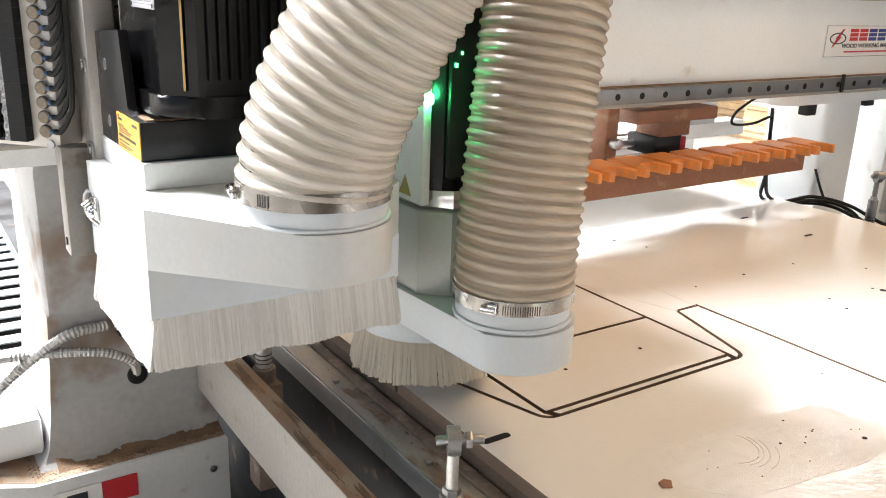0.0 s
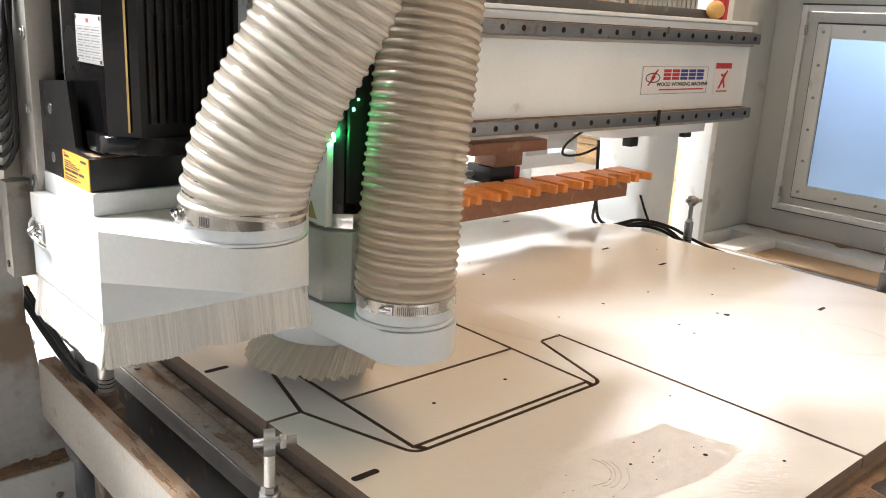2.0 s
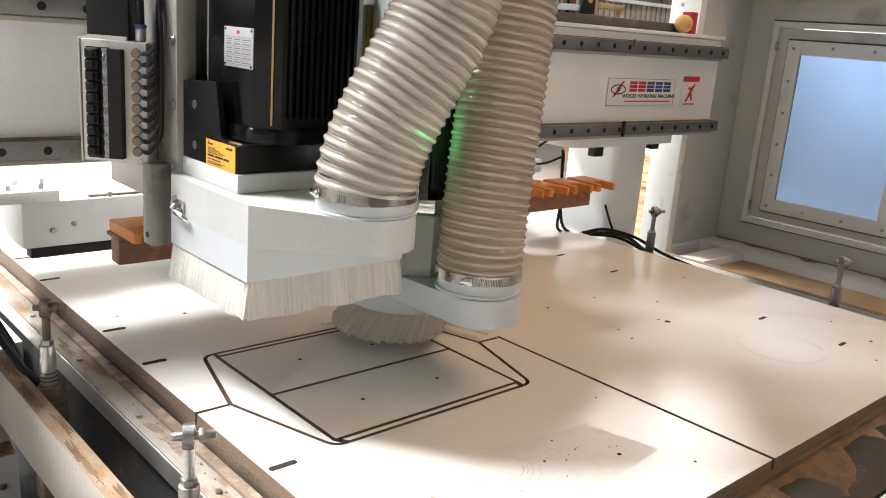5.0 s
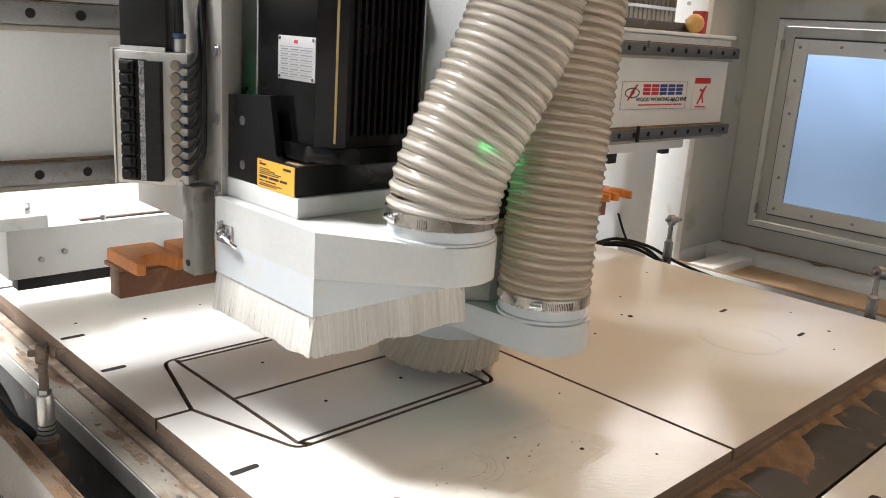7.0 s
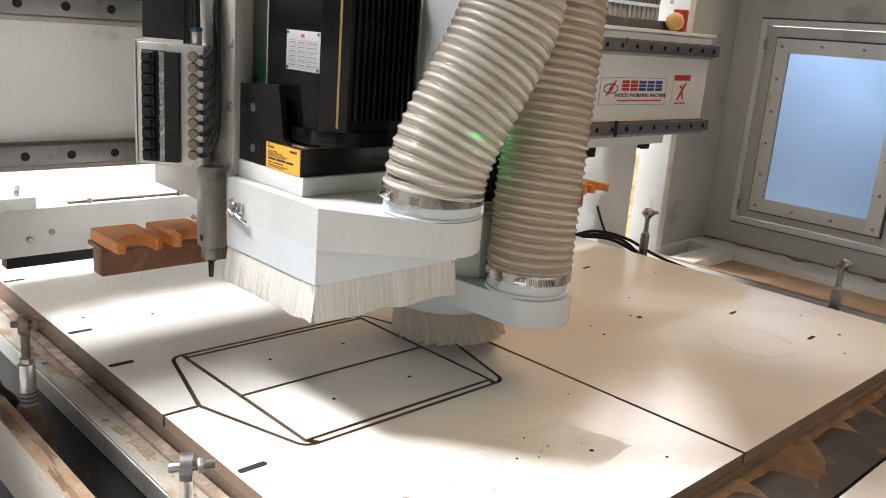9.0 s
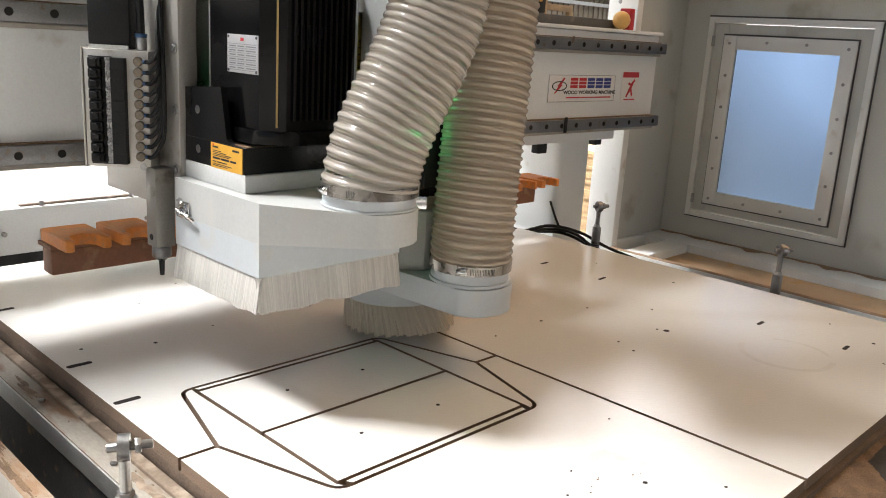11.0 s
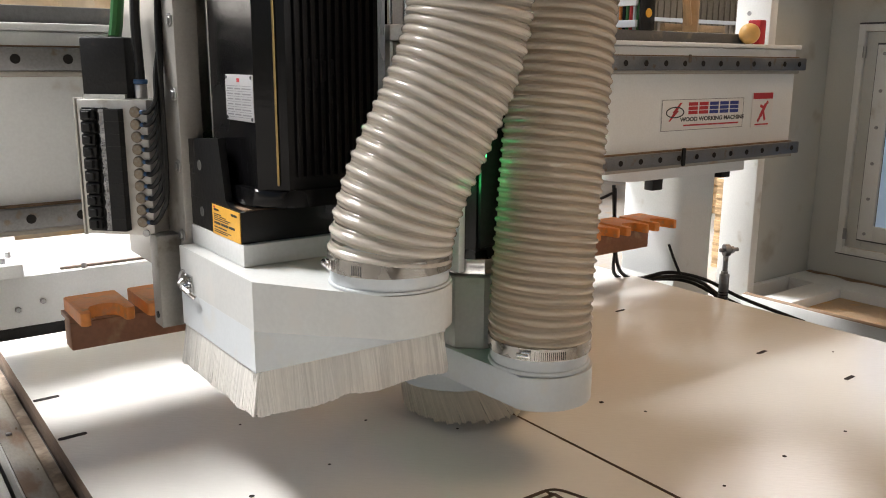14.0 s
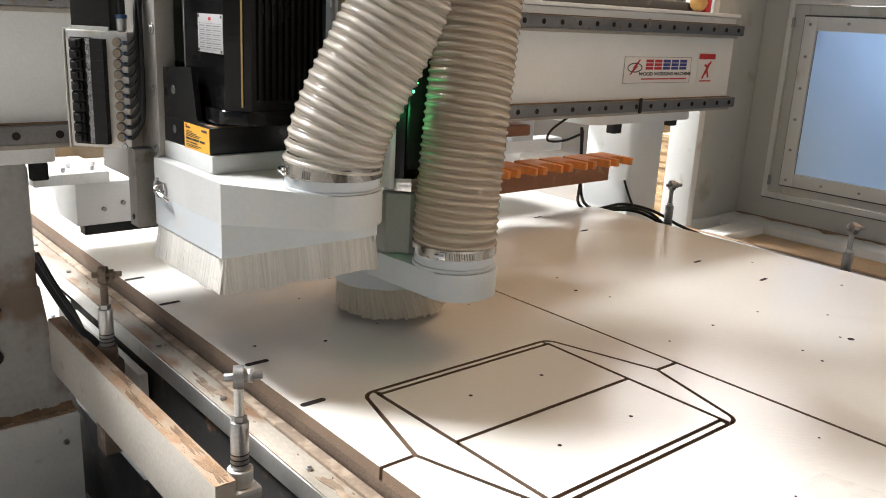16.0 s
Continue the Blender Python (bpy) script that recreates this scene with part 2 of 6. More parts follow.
# ---------------------------------------------------------------- building helpers
def thing(name, label, category, group="", kind="", at=None):
    ob = new(name)
    ob.empty_display_size = 0.05
    if at is not None:
        ob.matrix_basis = at
    return tagged(ob, label, category, group, kind)


def mesh(name, bm, mat):
    me = bpy.data.meshes.new(name)
    bmesh.ops.recalc_face_normals(bm, faces=bm.faces)
    bm.to_mesh(me)
    bm.free()
    for m in (mat if isinstance(mat, (list, tuple)) else [mat]):
        me.materials.append(m)
    return me


def smooth(me, limit=28):
    me.polygons.foreach_set("use_smooth", [True] * len(me.polygons))
    me.set_sharp_from_angle(angle=radians(limit))
    return me


def part(name, bm, mat, parent, label="", soft=True):
    me = mesh(name, bm, mat)
    if soft:
        smooth(me)
    ob = new(name, me)
    ob.parent = parent
    if label:
        ob["label"] = label
    return ob


def piece(name, me, parent, m=None):
    ob = new(name, me)
    ob.parent = parent
    if m is not None:
        ob.matrix_basis = m
    return ob


def solid(name, bm, mat, label, category="", kind="", group="", soft=True):
    me = mesh(name, bm, mat)
    if soft:
        smooth(me)
    return tagged(new(name, me), label, category, group, kind)


def box(x0, x1, y0, y1, z0, z1, bevel=0.0, bm=None, seg=2, index=0):
    own = bmesh.new()
    bmesh.ops.create_cube(own, size=1)
    for v in own.verts:
        v.co = Vector((x0 + (v.co.x + 0.5) * (x1 - x0), y0 + (v.co.y + 0.5) * (y1 - y0), z0 + (v.co.z + 0.5) * (z1 - z0)))
    if bevel:
        bmesh.ops.bevel(own, geom=own.edges[:], offset=bevel, segments=seg, affect="EDGES", profile=0.5)
    for f in own.faces:
        f.material_index = index
    if bm is None:
        return own
    return merge(bm, own)


def merge(bm, other):
    me = bpy.data.meshes.new("tmp")
    other.to_mesh(me)
    other.free()
    bm.from_mesh(me)
    bpy.data.meshes.remove(me)
    return bm


def prism(poly, z0, z1, bevel=0.0, bm=None, index=0, bevel_vertical=False):
    """A polygon in plan, raised from z0 to z1."""
    own = bmesh.new()
    low = [own.verts.new((x, y, z0)) for x, y in poly]
    top = [own.verts.new((x, y, z1)) for x, y in poly]
    own.faces.new(low[::-1])
    own.faces.new(top)
    n = len(poly)
    for i in range(n):
        own.faces.new((low[i], low[(i + 1) % n], top[(i + 1) % n], top[i]))
    if bevel:
        edges = [e for e in own.edges if bevel_vertical or abs(e.verts[0].co.z - e.verts[1].co.z) < 1e-6]
        bmesh.ops.bevel(own, geom=edges, offset=bevel, segments=2, affect="EDGES", profile=0.5)
    for f in own.faces:
        f.material_index = index
    return own if bm is None else merge(bm, own)


def cyl(p0, p1, r0, r1=None, seg=24, bevel=0.0, bm=None, index=0):
    """A round bar from p0 to p1."""
    p0, p1 = Vector(p0), Vector(p1)
    own = bmesh.new()
    length = (p1 - p0).length
    bmesh.ops.create_cone(own, cap_ends=True, segments=seg, radius1=r0, radius2=r0 if r1 is None else r1, depth=length)
    if bevel:
        rims = [e for e in own.edges if abs(e.verts[0].co.z - e.verts[1].co.z) < 1e-7]
        bmesh.ops.bevel(own, geom=rims, offset=bevel, segments=2, affect="EDGES", profile=0.5)
    turn = (p1 - p0).to_track_quat("Z", "Y").to_matrix().to_4x4()
    bmesh.ops.transform(own, matrix=Matrix.Translation((p0 + p1) / 2) @ turn, verts=own.verts)
    for f in own.faces:
        f.material_index = index
    return own if bm is None else merge(bm, own)


def tube(points, r, seg=10, bm=None, steps=8, ribs=0.0, pitch=0.01, index=0):
    """A bent cable or pipe through the points (Catmull-Rom)."""
    pts = [Vector(p) for p in points]
    pts = [2 * pts[0] - pts[1]] + pts + [2 * pts[-1] - pts[-2]]
    line = []
    for i in range(1, len(pts) - 2):
        a, b, c, d = pts[i - 1:i + 3]
        for s in range(steps):
            u = s / steps
            line.append(0.5 * (2 * b + (c - a) * u + (2 * a - 5 * b + 4 * c - d) * u * u + (3 * b - a - 3 * c + d) * u ** 3))
    line.append(pts[-2])
    own = bmesh.new()
    rings, side, run = [], Vector((0.31, 0.77, 0.55)), 0.0
    for i, p in enumerate(line):
        t = (line[min(i + 1, len(line) - 1)] - line[max(i - 1, 0)]).normalized()
        if i:
            run += (p - line[i - 1]).length
        side = (side - t * side.dot(t)).normalized()
        up = t.cross(side)
        rr = r * (1 + ribs * math.sin(run / pitch * 2 * math.pi))
        rings.append([own.verts.new(p + (side * math.cos(k * 2 * math.pi / seg) + up * math.sin(k * 2 * math.pi / seg)) * rr) for k in range(seg)])
    for a, b in zip(rings, rings[1:]):
        for k in range(seg):
            own.faces.new((a[k], a[(k + 1) % seg], b[(k + 1) % seg], b[k]))
    own.faces.new(rings[0][::-1])
    own.faces.new(rings[-1])
    for f in own.faces:
        f.material_index = index
    return own if bm is None else merge(bm, own)


def inset(poly, d):
    """The polygon (anticlockwise) drawn in by d on every side."""
    out, n = [], len(poly)
    for i in range(n):
        p, a, b = Vector(poly[i]), Vector(poly[i - 1]), Vector(poly[(i + 1) % n])
        e0, e1 = (p - a).normalized(), (b - p).normalized()
        n0, n1 = Vector((-e0.y, e0.x)), Vector((-e1.y, e1.x))
        k = (n0 + n1) / max(0.25, 1 + n0.dot(n1))
        out.append((p.x + k.x * d, p.y + k.y * d))
    return out


def arc(cx, cy, r, a0, a1, n):
    return [(cx + r * math.cos(radians(a0 + (a1 - a0) * i / n)), cy + r * math.sin(radians(a0 + (a1 - a0) * i / n))) for i in range(n + 1)]


# ================================================================ the place
RNG = random.Random(7)


def rounded(poly, radius, n=6):
    """The polygon with its corners rounded; radius: one for each corner."""
    out = []
    for i, p in enumerate(poly):
        r = radius[i]
        if not r:
            out.append(p)
            continue
        p0, a, b = Vector(p), Vector(poly[i - 1]), Vector(poly[(i + 1) % len(poly)])
        u, v = (a - p0).normalized(), (b - p0).normalized()
        half = math.acos(max(-1, min(1, u.dot(v)))) / 2
        t = r / math.tan(half)
        s, e = p0 + u * t, p0 + v * t
        for k in range(n + 1):
            w = k / n
            q = s * (1 - w) ** 2 + p0 * 2 * w * (1 - w) + e * w * w
            out.append((q.x, q.y))
    return out


def build_floor():
    bm = bmesh.new()
    bmesh.ops.create_grid(bm, x_segments=2, y_segments=2, size=40)
    solid("floor", bm, M_FLOOR, "grey dusty concrete workshop floor", kind="structure")


TOP = 0.900
KERF = 0.0035
XC = 0.6285
TIP_L, TIP_R = (0.0594, -0.004), (0.574, -0.0135)
HEX = {"bl": (0.118, -0.1985), "br": (0.520, -0.1985), "tr": (0.514, 0.1865), "tl": (0.108, 0.1865)}


def board(name, poly, label, group="cut panels on the bed", z0=0.8812, z1=TOP, cut=KERF):
    """A piece of the white board: white faces, brown core on the edges."""
    bm = prism(inset(poly, cut) if cut else poly, z0, z1)
    for f in bm.faces:
        f.normal_update()
        f.material_index = 0 if abs(f.normal.z) > 0.5 else 1
    me = mesh(name, bm, [M_PANEL, M_CORE])
    return tagged(new(name, me), label, "panel", group)


def outline(part_of):
    """The two halves of the six-sided cut, with rounded corners."""
    r = 0.026
    if part_of == "low":
        return rounded([TIP_L, HEX["bl"], HEX["br"], TIP_R], [0, r, r, 0])
    return rounded([TIP_R, HEX["tr"], HEX["tl"], TIP_L], [0, r, r, 0])


def build_panels():
    low, up = outline("low"), outline("up")
    big = [(0, TIP_L[1])] + up[::-1] + [(XC, TIP_R[1]), (XC, 1.25), (XC, TIP_R[1]), (XC + 0.0005, -0.587), (1.497, -0.587), (1.497, 2.35), (0, 2.35)]
    big = inset(big, KERF)
    # outer rims keep their place
    sheet = board("melamine_board", big, "large white melamine panel lying on the router bed", cut=0)
    offcut = board("melamine_offcut", [(0, -0.587), (XC, -0.587), (XC, TIP_R[1])] + low[::-1] + [(0, TIP_L[1])],
                   "white melamine offcut beside the six-sided cut")
    x0, x1, y0, y1, ym = 0.127, 0.502, -0.1835, 0.1725, -0.008
    board("rectangular_panel", [(x0, y0), (x1, y0), (x1, ym), (x0, ym)], "white rectangular panel cut out of the board")
    board("rectangular_panel", [(x0, ym), (x1, ym), (x1, y1), (x0, y1)], "white rectangular panel cut out of the board")
    left = [TIP_L] + rounded([TIP_L, HEX["bl"], HEX["br"]], [0, 0.026, 0])[1:-1] + [(x0, y0), (x0, y1)] + \
        rounded([HEX["tr"], HEX["tl"], TIP_L], [0, 0.026, 0])[1:-1]
    board("sliver_panel", left, "white kite-shaped waste piece between the cuts")
    right = rounded([HEX["bl"], HEX["br"], TIP_R], [0, 0.026, 0])[1:-1] + [TIP_R] + \
        rounded([TIP_R, HEX["tr"], HEX["tl"]], [0, 0.026, 0])[1:-1] + [(x1, y1), (x1, y0)]
    board("sliver_panel", right, "white kite-shaped waste piece between the cuts")
    a, b = rounded([TIP_L, HEX["bl"], HEX["br"]], [0, 0.026, 0]), rounded([HEX["bl"], HEX["br"], TIP_R], [0, 0.026, 0])
    board("waste_strip", [(a[-2][0] + 0.004, -0.1985), (b[1][0] - 0.004, -0.1985), (x1 - 0.004, y0), (x0 + 0.004, y0)], "narrow white waste strip between two cuts")
    board("waste_strip", [(x0 + 0.004, y1), (x1 - 0.004, y1), (x1 - 0.002, 0.1865), (x0 - 0.002, 0.1865)], "narrow white waste strip between two cuts")

    # suction slots and drill holes, as flat dark pieces in place of shaded depth
    slot = prism(rounded([(-0.021, -0.0055), (0.021, -0.0055), (0.021, 0.0055), (-0.021, 0.0055)], [0.0054] * 4, 5), TOP + 0.0002, TOP + 0.0006)
    slot_mesh = mesh("suction_slot", slot, M_DARK)
    for x, y, turn, k in ((0.030, -0.204, 0, 1), (0.030, 0.205, 0, 1), (0.030, 0.380, 0, 1), (0.0265, 0.727, 2, 1), (0.0255, 0.908, 2, 1), (0.030, -0.385, 0, 1),
                          (1.239, -0.418, 3, 0.75), (1.241, -0.238, 3, 0.75), (1.236, 0.170, 3, 0.75), (1.228, 0.345, 3, 0.75), (1.215, 0.705, 3, 0.75), (1.215, 0.885, 3, 0.7)):
        owner = offcut if (x < XC and y < 0) else sheet
        ob = piece("suction_slot", slot_mesh, owner, pose(x, y, 0, 0, 0, turn))
        ob.scale = (k, k, 1)
    dot = mesh("drill_hole", cyl((0, 0, TOP + 0.0002), (0, 0, TOP + 0.0006), 0.0032, seg=12), M_DARK)
    for x, y, s in ((0.816, 0.44, 0.9), (0.781, 0.353, 1.4), (0.812, 0.284, 0.9), (0.852, 0.058, 1.1), (1.007, 0.052, 0.9), (1.347, 0.264, 0.8),
                    (0.880, -0.113, 0.9), (1.120, -0.042, 0.9), (1.361, 0.043, 1.0), (1.315, -0.446, 1.3), (1.207, -0.500, 0.8), (1.369, -0.337, 0.8),
                    (1.020, -0.137, 2.2), (1.012, -0.120, 1.0), (0.174, 0.400, 1.2), (0.060, 0.445, 1.0), (0.862, -0.159, 1.0), (0.705, 0.055, 0.8),
                    (0.300, 0.420, 0.7), (0.420, 0.520, 0.8), (0.250, 0.620, 0.7), (0.372, 0.700, 0.8), (0.520, 0.410, 0.7)):
        ob = piece("drill_hole", dot, sheet, pose(x, y, 0))
        ob.scale = (s, s * 0.9, 1)
    for x, y, s in ((0.443, -0.443, 1.2), (0.335, -0.395, 0.7), (0.520, -0.520, 0.8), (0.205, -0.470, 1.8), (0.39, -0.36, 0.6), (0.57, -0.30, 0.6)):
        ob = piece("drill_hole", dot, offcut, pose(x, y, 0))
        ob.scale = (s, s * 0.9, 1)
    dust_smears(offcut)
    # faint rings where something stood on the board
    for r, w, a0, a1 in ((0.078, 0.012, 100, 290), (0.080, 0.008, 315, 400)):
        part("ring_stain", prism(arc(1.10, -0.354, r, a0, a1, 40) + arc(1.10, -0.354, r + w, a1, a0, 40), TOP + 0.00012, TOP + 0.0002), M_RINGSTAIN, sheet, "faint ring-shaped stain", soft=False)
    for x, y in ((0.239, -0.097), (0.394, -0.098), (0.390, 0.082), (0.241, 0.090)):
        ob = piece("drill_hole", dot, bpy.data.objects["rectangular_panel" if y < 0 else "rectangular_panel.001"], pose(x, y, 0))


def dust_smears(owner):
    """A dull dusty patch on the offcut, with curved wipe marks, specks and a chip."""
    rng = random.Random(31)
    corners = [(0.200, -0.452), (0.395, -0.478), (0.507, -0.468), (0.476, -0.352), (0.380, -0.340), (0.300, -0.330), (0.215, -0.330), (0.165, -0.345), (0.150, -0.400)]
    edge = []
    for i, p in enumerate(corners):
        q = corners[(i + 1) % len(corners)]
        for k in range(6):
            wob = 0.0015 if i in (0, 1, 2) else 0.003
            edge.append((p[0] + (q[0] - p[0]) * k / 6 + rng.uniform(-wob, wob), p[1] + (q[1] - p[1]) * k / 6 + rng.uniform(-wob, wob)))
    part("dust_smear", prism(edge, TOP + 0.00015, TOP + 0.00025), M_SMEAR, owner, "dull film of fine dust", soft=False)
    for r, a0, a1, w in ((0.036, -120, 20, 0.0012), (0.042, -105, 5, 0.0008), (0.049, -95, -10, 0.0010), (0.060, -85, -30, 0.0007)):
        ring = arc(0.269, -0.367, r, a0, a1, 24) + arc(0.269, -0.367, r + w, a1, a0, 24)
        part("wipe_mark", prism(ring, TOP + 0.0003, TOP + 0.0006), M_WIPE, owner, soft=False)
    for i in range(12):
        x, y, s = rng.uniform(0.19, 0.49), rng.uniform(-0.455, -0.345), rng.uniform(0.0006, 0.0016)
        part("dust_speck", prism([(x + s * rng.uniform(0.6, 1.5) * math.cos(a), y + s * math.sin(a)) for a in (0, 1.2, 2.5, 3.8, 5.1)], TOP + 0.0003, TOP + 0.0012), M_CORE, owner, soft=False)
    part("wood_chip", prism([(0.128, -0.388), (0.138, -0.394), (0.147, -0.384), (0.141, -0.377), (0.131, -0.379)], TOP + 0.0002, TOP + 0.003, 0.0008), M_BROWN, owner, "reddish brown wood chip")


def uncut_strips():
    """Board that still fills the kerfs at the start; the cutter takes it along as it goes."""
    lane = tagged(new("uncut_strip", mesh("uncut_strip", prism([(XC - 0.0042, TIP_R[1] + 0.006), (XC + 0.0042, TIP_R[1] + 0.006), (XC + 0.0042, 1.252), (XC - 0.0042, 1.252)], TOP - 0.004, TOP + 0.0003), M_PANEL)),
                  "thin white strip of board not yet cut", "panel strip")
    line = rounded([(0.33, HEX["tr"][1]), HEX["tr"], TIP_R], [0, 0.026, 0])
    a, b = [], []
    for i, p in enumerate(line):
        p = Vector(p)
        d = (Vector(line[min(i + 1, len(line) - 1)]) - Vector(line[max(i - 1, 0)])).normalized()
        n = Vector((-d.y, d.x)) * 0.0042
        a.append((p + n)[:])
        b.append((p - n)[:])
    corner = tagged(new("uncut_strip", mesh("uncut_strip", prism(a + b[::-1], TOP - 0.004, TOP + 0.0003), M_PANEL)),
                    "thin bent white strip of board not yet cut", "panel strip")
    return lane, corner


def drift():
    """Sawdust blown out from under the board edge in branching tongues over the black strip."""
    bm = bmesh.new()
    nx, ny, x0, x1, y0, y1 = 420, 56, 0.02, 1.60, -0.592, -0.742
    rows = []
    for j in range(ny + 1):
        y = y0 + (y1 - y0) * j / ny
        d = y0 - y
        row = []
        for i in range(nx + 1):
            x = x0 + (x1 - x0) * i / nx
            wx, wy = x + 0.035 * noise.noise((x * 13, y * 13, 2.0)), y + 0.03 * noise.noise((x * 13, y * 13, 6.0))
            tongue = max(0.0, 1 - abs(noise.noise((wx * 8.5 + 2.5 * d, wy * 3.5, 4.0))) * 4.2)
            reach = 0.5 + 0.5 * noise.noise((x * 5, 1.0, 9.0))
            v = 1.1 * math.exp(-d / (0.012 + 0.016 * reach)) + 1.25 * tongue * math.exp(-d / (0.035 + 0.075 * reach)) - 0.58
            v += 0.10 * noise.noise((x * 60, y * 60, 3.0))
            low = 0.866 if y > -0.7 else (0.8555 if y > -0.706 else 0.868)
            row.append((bm.verts.new((x, y, low + (0.0006 + 0.0065 * min(1.0, v * 1.4) if v > 0 else max(-0.004, 0.02 * v)))), v))
        rows.append(row)
    for a, b in zip(rows, rows[1:]):
        for i in range(nx):
            quad = (a[i], a[i + 1], b[i + 1], b[i])
            if max(q[1] for q in quad) > 0:
                bm.faces.new([q[0] for q in quad])
    bmesh.ops.delete(bm, geom=[v for v in bm.verts if not v.link_faces], context="VERTS")
    return bm


LEDGE = -0.056
CHAIN_X = -0.30


def build_bed():
    bed = thing("router_bed", "long router bed with a dusty spoilboard and metal side ledge", "machine bed")
    part("spoilboard", box(0.004, 1.493, -0.592, 2.34, 0.8555, 0.8806, 0.001), M_SPOIL, bed, "dark dusty fibreboard spoilboard")
    part("edge_strip", box(-0.018, -0.0005, -1.6, 2.4, 0.852, 0.8655, 0.001), M_STRIP, bed, "dusty brown edge strip")
    part("side_ledge", box(LEDGE, -0.0185, -1.6, 2.4, 0.846, 0.862, 0.002), M_LEDGE, bed, "dusty bare metal ledge")
    part("ledge_lip", box(LEDGE - 0.0035, LEDGE - 0.0005, -1.6, 2.4, 0.828, 0.861, 0.001), M_ALU, bed, "bright worn metal lip")
    # bed side blackened to stand for the shade in the gap below the ledge
    part("bed_side", box(LEDGE + 0.004, -0.0205, -1.6, 2.4, 0.0, 0.8455, 0.003), M_BLACKBOARD_SHADE, bed)
    part("bed_frame", box(-0.02, 1.45, -1.6, 2.4, 0.0, 0.855, 0.004), M_RUBBER, bed)
    part("front_board", box(0.0, 1.62, -0.70, -0.594, 0.8556, 0.866, 0.001), M_BLACKBOARD_SHADE, bed, "black phenolic board streaked with dust")
    part("front_panel", box(0.0, 1.62, -1.6, -0.706, 0.8556, 0.868, 0.001), M_PANEL, bed, "white board in front of the black strip")
    tagged(part("sawdust", drift(), M_SAWDUST, bed, "ragged brown sawdust along the board edge"), kind="stuff")
    # pale boxes on the flank of the bed behind the column
    for y0, y1, z0, z1, x0 in ((0.62, 1.02, 0.60, 0.815, -0.078), (1.06, 1.30, 0.56, 0.825, -0.088), (1.34, 2.2, 0.62, 0.820, -0.074)):
        flank = part("flank_box", box(x0, LEDGE - 0.0045, y0, y1, z0, z1, 0.004), M_FRAME, bed, "cream painted steel box on the flank of the bed")
        for q in (0.15, 0.5, 0.85):
            part("flank_bolt", cyl((x0 - 0.006, y0 + (y1 - y0) * q, z1 - 0.045), (x0 - 0.0003, y0 + (y1 - y0) * q, z1 - 0.045), 0.007, seg=8, bevel=0.001), M_STEEL, flank)
    bolt = mesh("ledge_bolt", cyl((0, 0, 0.862), (0, 0, 0.866), 0.005, seg=6, bevel=0.0008), M_STEEL)
    for i in range(12):
        piece("ledge_bolt", bolt, bed, pose(LEDGE + 0.016, -0.42 + i * 0.26, 0))
    for x, y in ((0.70, -0.76), (0.83, -0.80), (0.75, -0.83)):
        part("suction_slot", prism(rounded([(x - 0.03, y - 0.009), (x + 0.03, y - 0.009), (x + 0.03, y + 0.009), (x - 0.03, y + 0.009)], [0.0085] * 4), 0.8682, 0.8686), M_DARK, bed)
    bm = bmesh.new()
    for i in range(26):
        x, y, s = RNG.uniform(-0.04, -0.024), RNG.uniform(-0.4, 1.2), RNG.uniform(0.0015, 0.004)
        poly = [(x + s * 0.5 * math.cos(a) * RNG.uniform(0.6, 1.2), y + s * math.sin(a) * RNG.uniform(0.6, 1.6)) for a in [j * 0.785 for j in range(8)]]
        poly = [(min(-0.0195, max(-0.054, px)), py) for px, py in poly]
        prism(poly, 0.8621, 0.8627 + RNG.uniform(0, 0.001), 0, bm)
    for cx, cy, rx, ry in ((-0.036, 0.035, 0.011, 0.045), (-0.033, -0.030, 0.011, 0.026), (-0.040, 0.42, 0.010, 0.06)):
        edge = []
        for k in range(40):
            a = k * math.pi / 20
            w = 0.75 + 0.9 * noise.noise((math.cos(a) * 1.7 + cy * 9, math.sin(a) * 1.7, 5.0))
            edge.append((min(-0.0195, max(-0.0545, cx + rx * w * math.cos(a))), cy + ry * w * math.sin(a)))
        prism(edge, 0.8621, 0.8629, 0, bm)
    tagged(part("dust_patch", bm, M_STRIP, bed, "smudges of brown sawdust"), kind="stuff")
    # floor side of the bed: guide track, rack and cable chain
    chain = thing("cable_chain", "white plastic drag chain lying beside the bed", "cable chain")
    for x in (CHAIN_X - 0.085, CHAIN_X + 0.075):
        part("chain_side", box(x, x + 0.012, 1.0, 3.6, 0.4205, 0.448, 0.002), M_WHITE, chain)
    bar = mesh("chain_link", box(-0.073, 0.075, -0.026, 0.026, 0.434, 0.440, 0.001), M_WHITE)
    for i in range(25):
        piece("chain_link", bar, chain, pose(CHAIN_X, 1.05 + i * 0.1, 0))
    part("chain_tray", box(CHAIN_X - 0.073, CHAIN_X + 0.075, 1.0, 3.6, 0.4203, 0.4225, 0.0), M_DARK, chain)
    # track base coloured black as well, for the shade in that gap
    part("track_base", box(-0.62, -0.09, -1.6, 3.7, 0.0, 0.42, 0.004), M_BLACKBOARD_SHADE, bed, "dusty guide track base, blackened for the shaded gap")


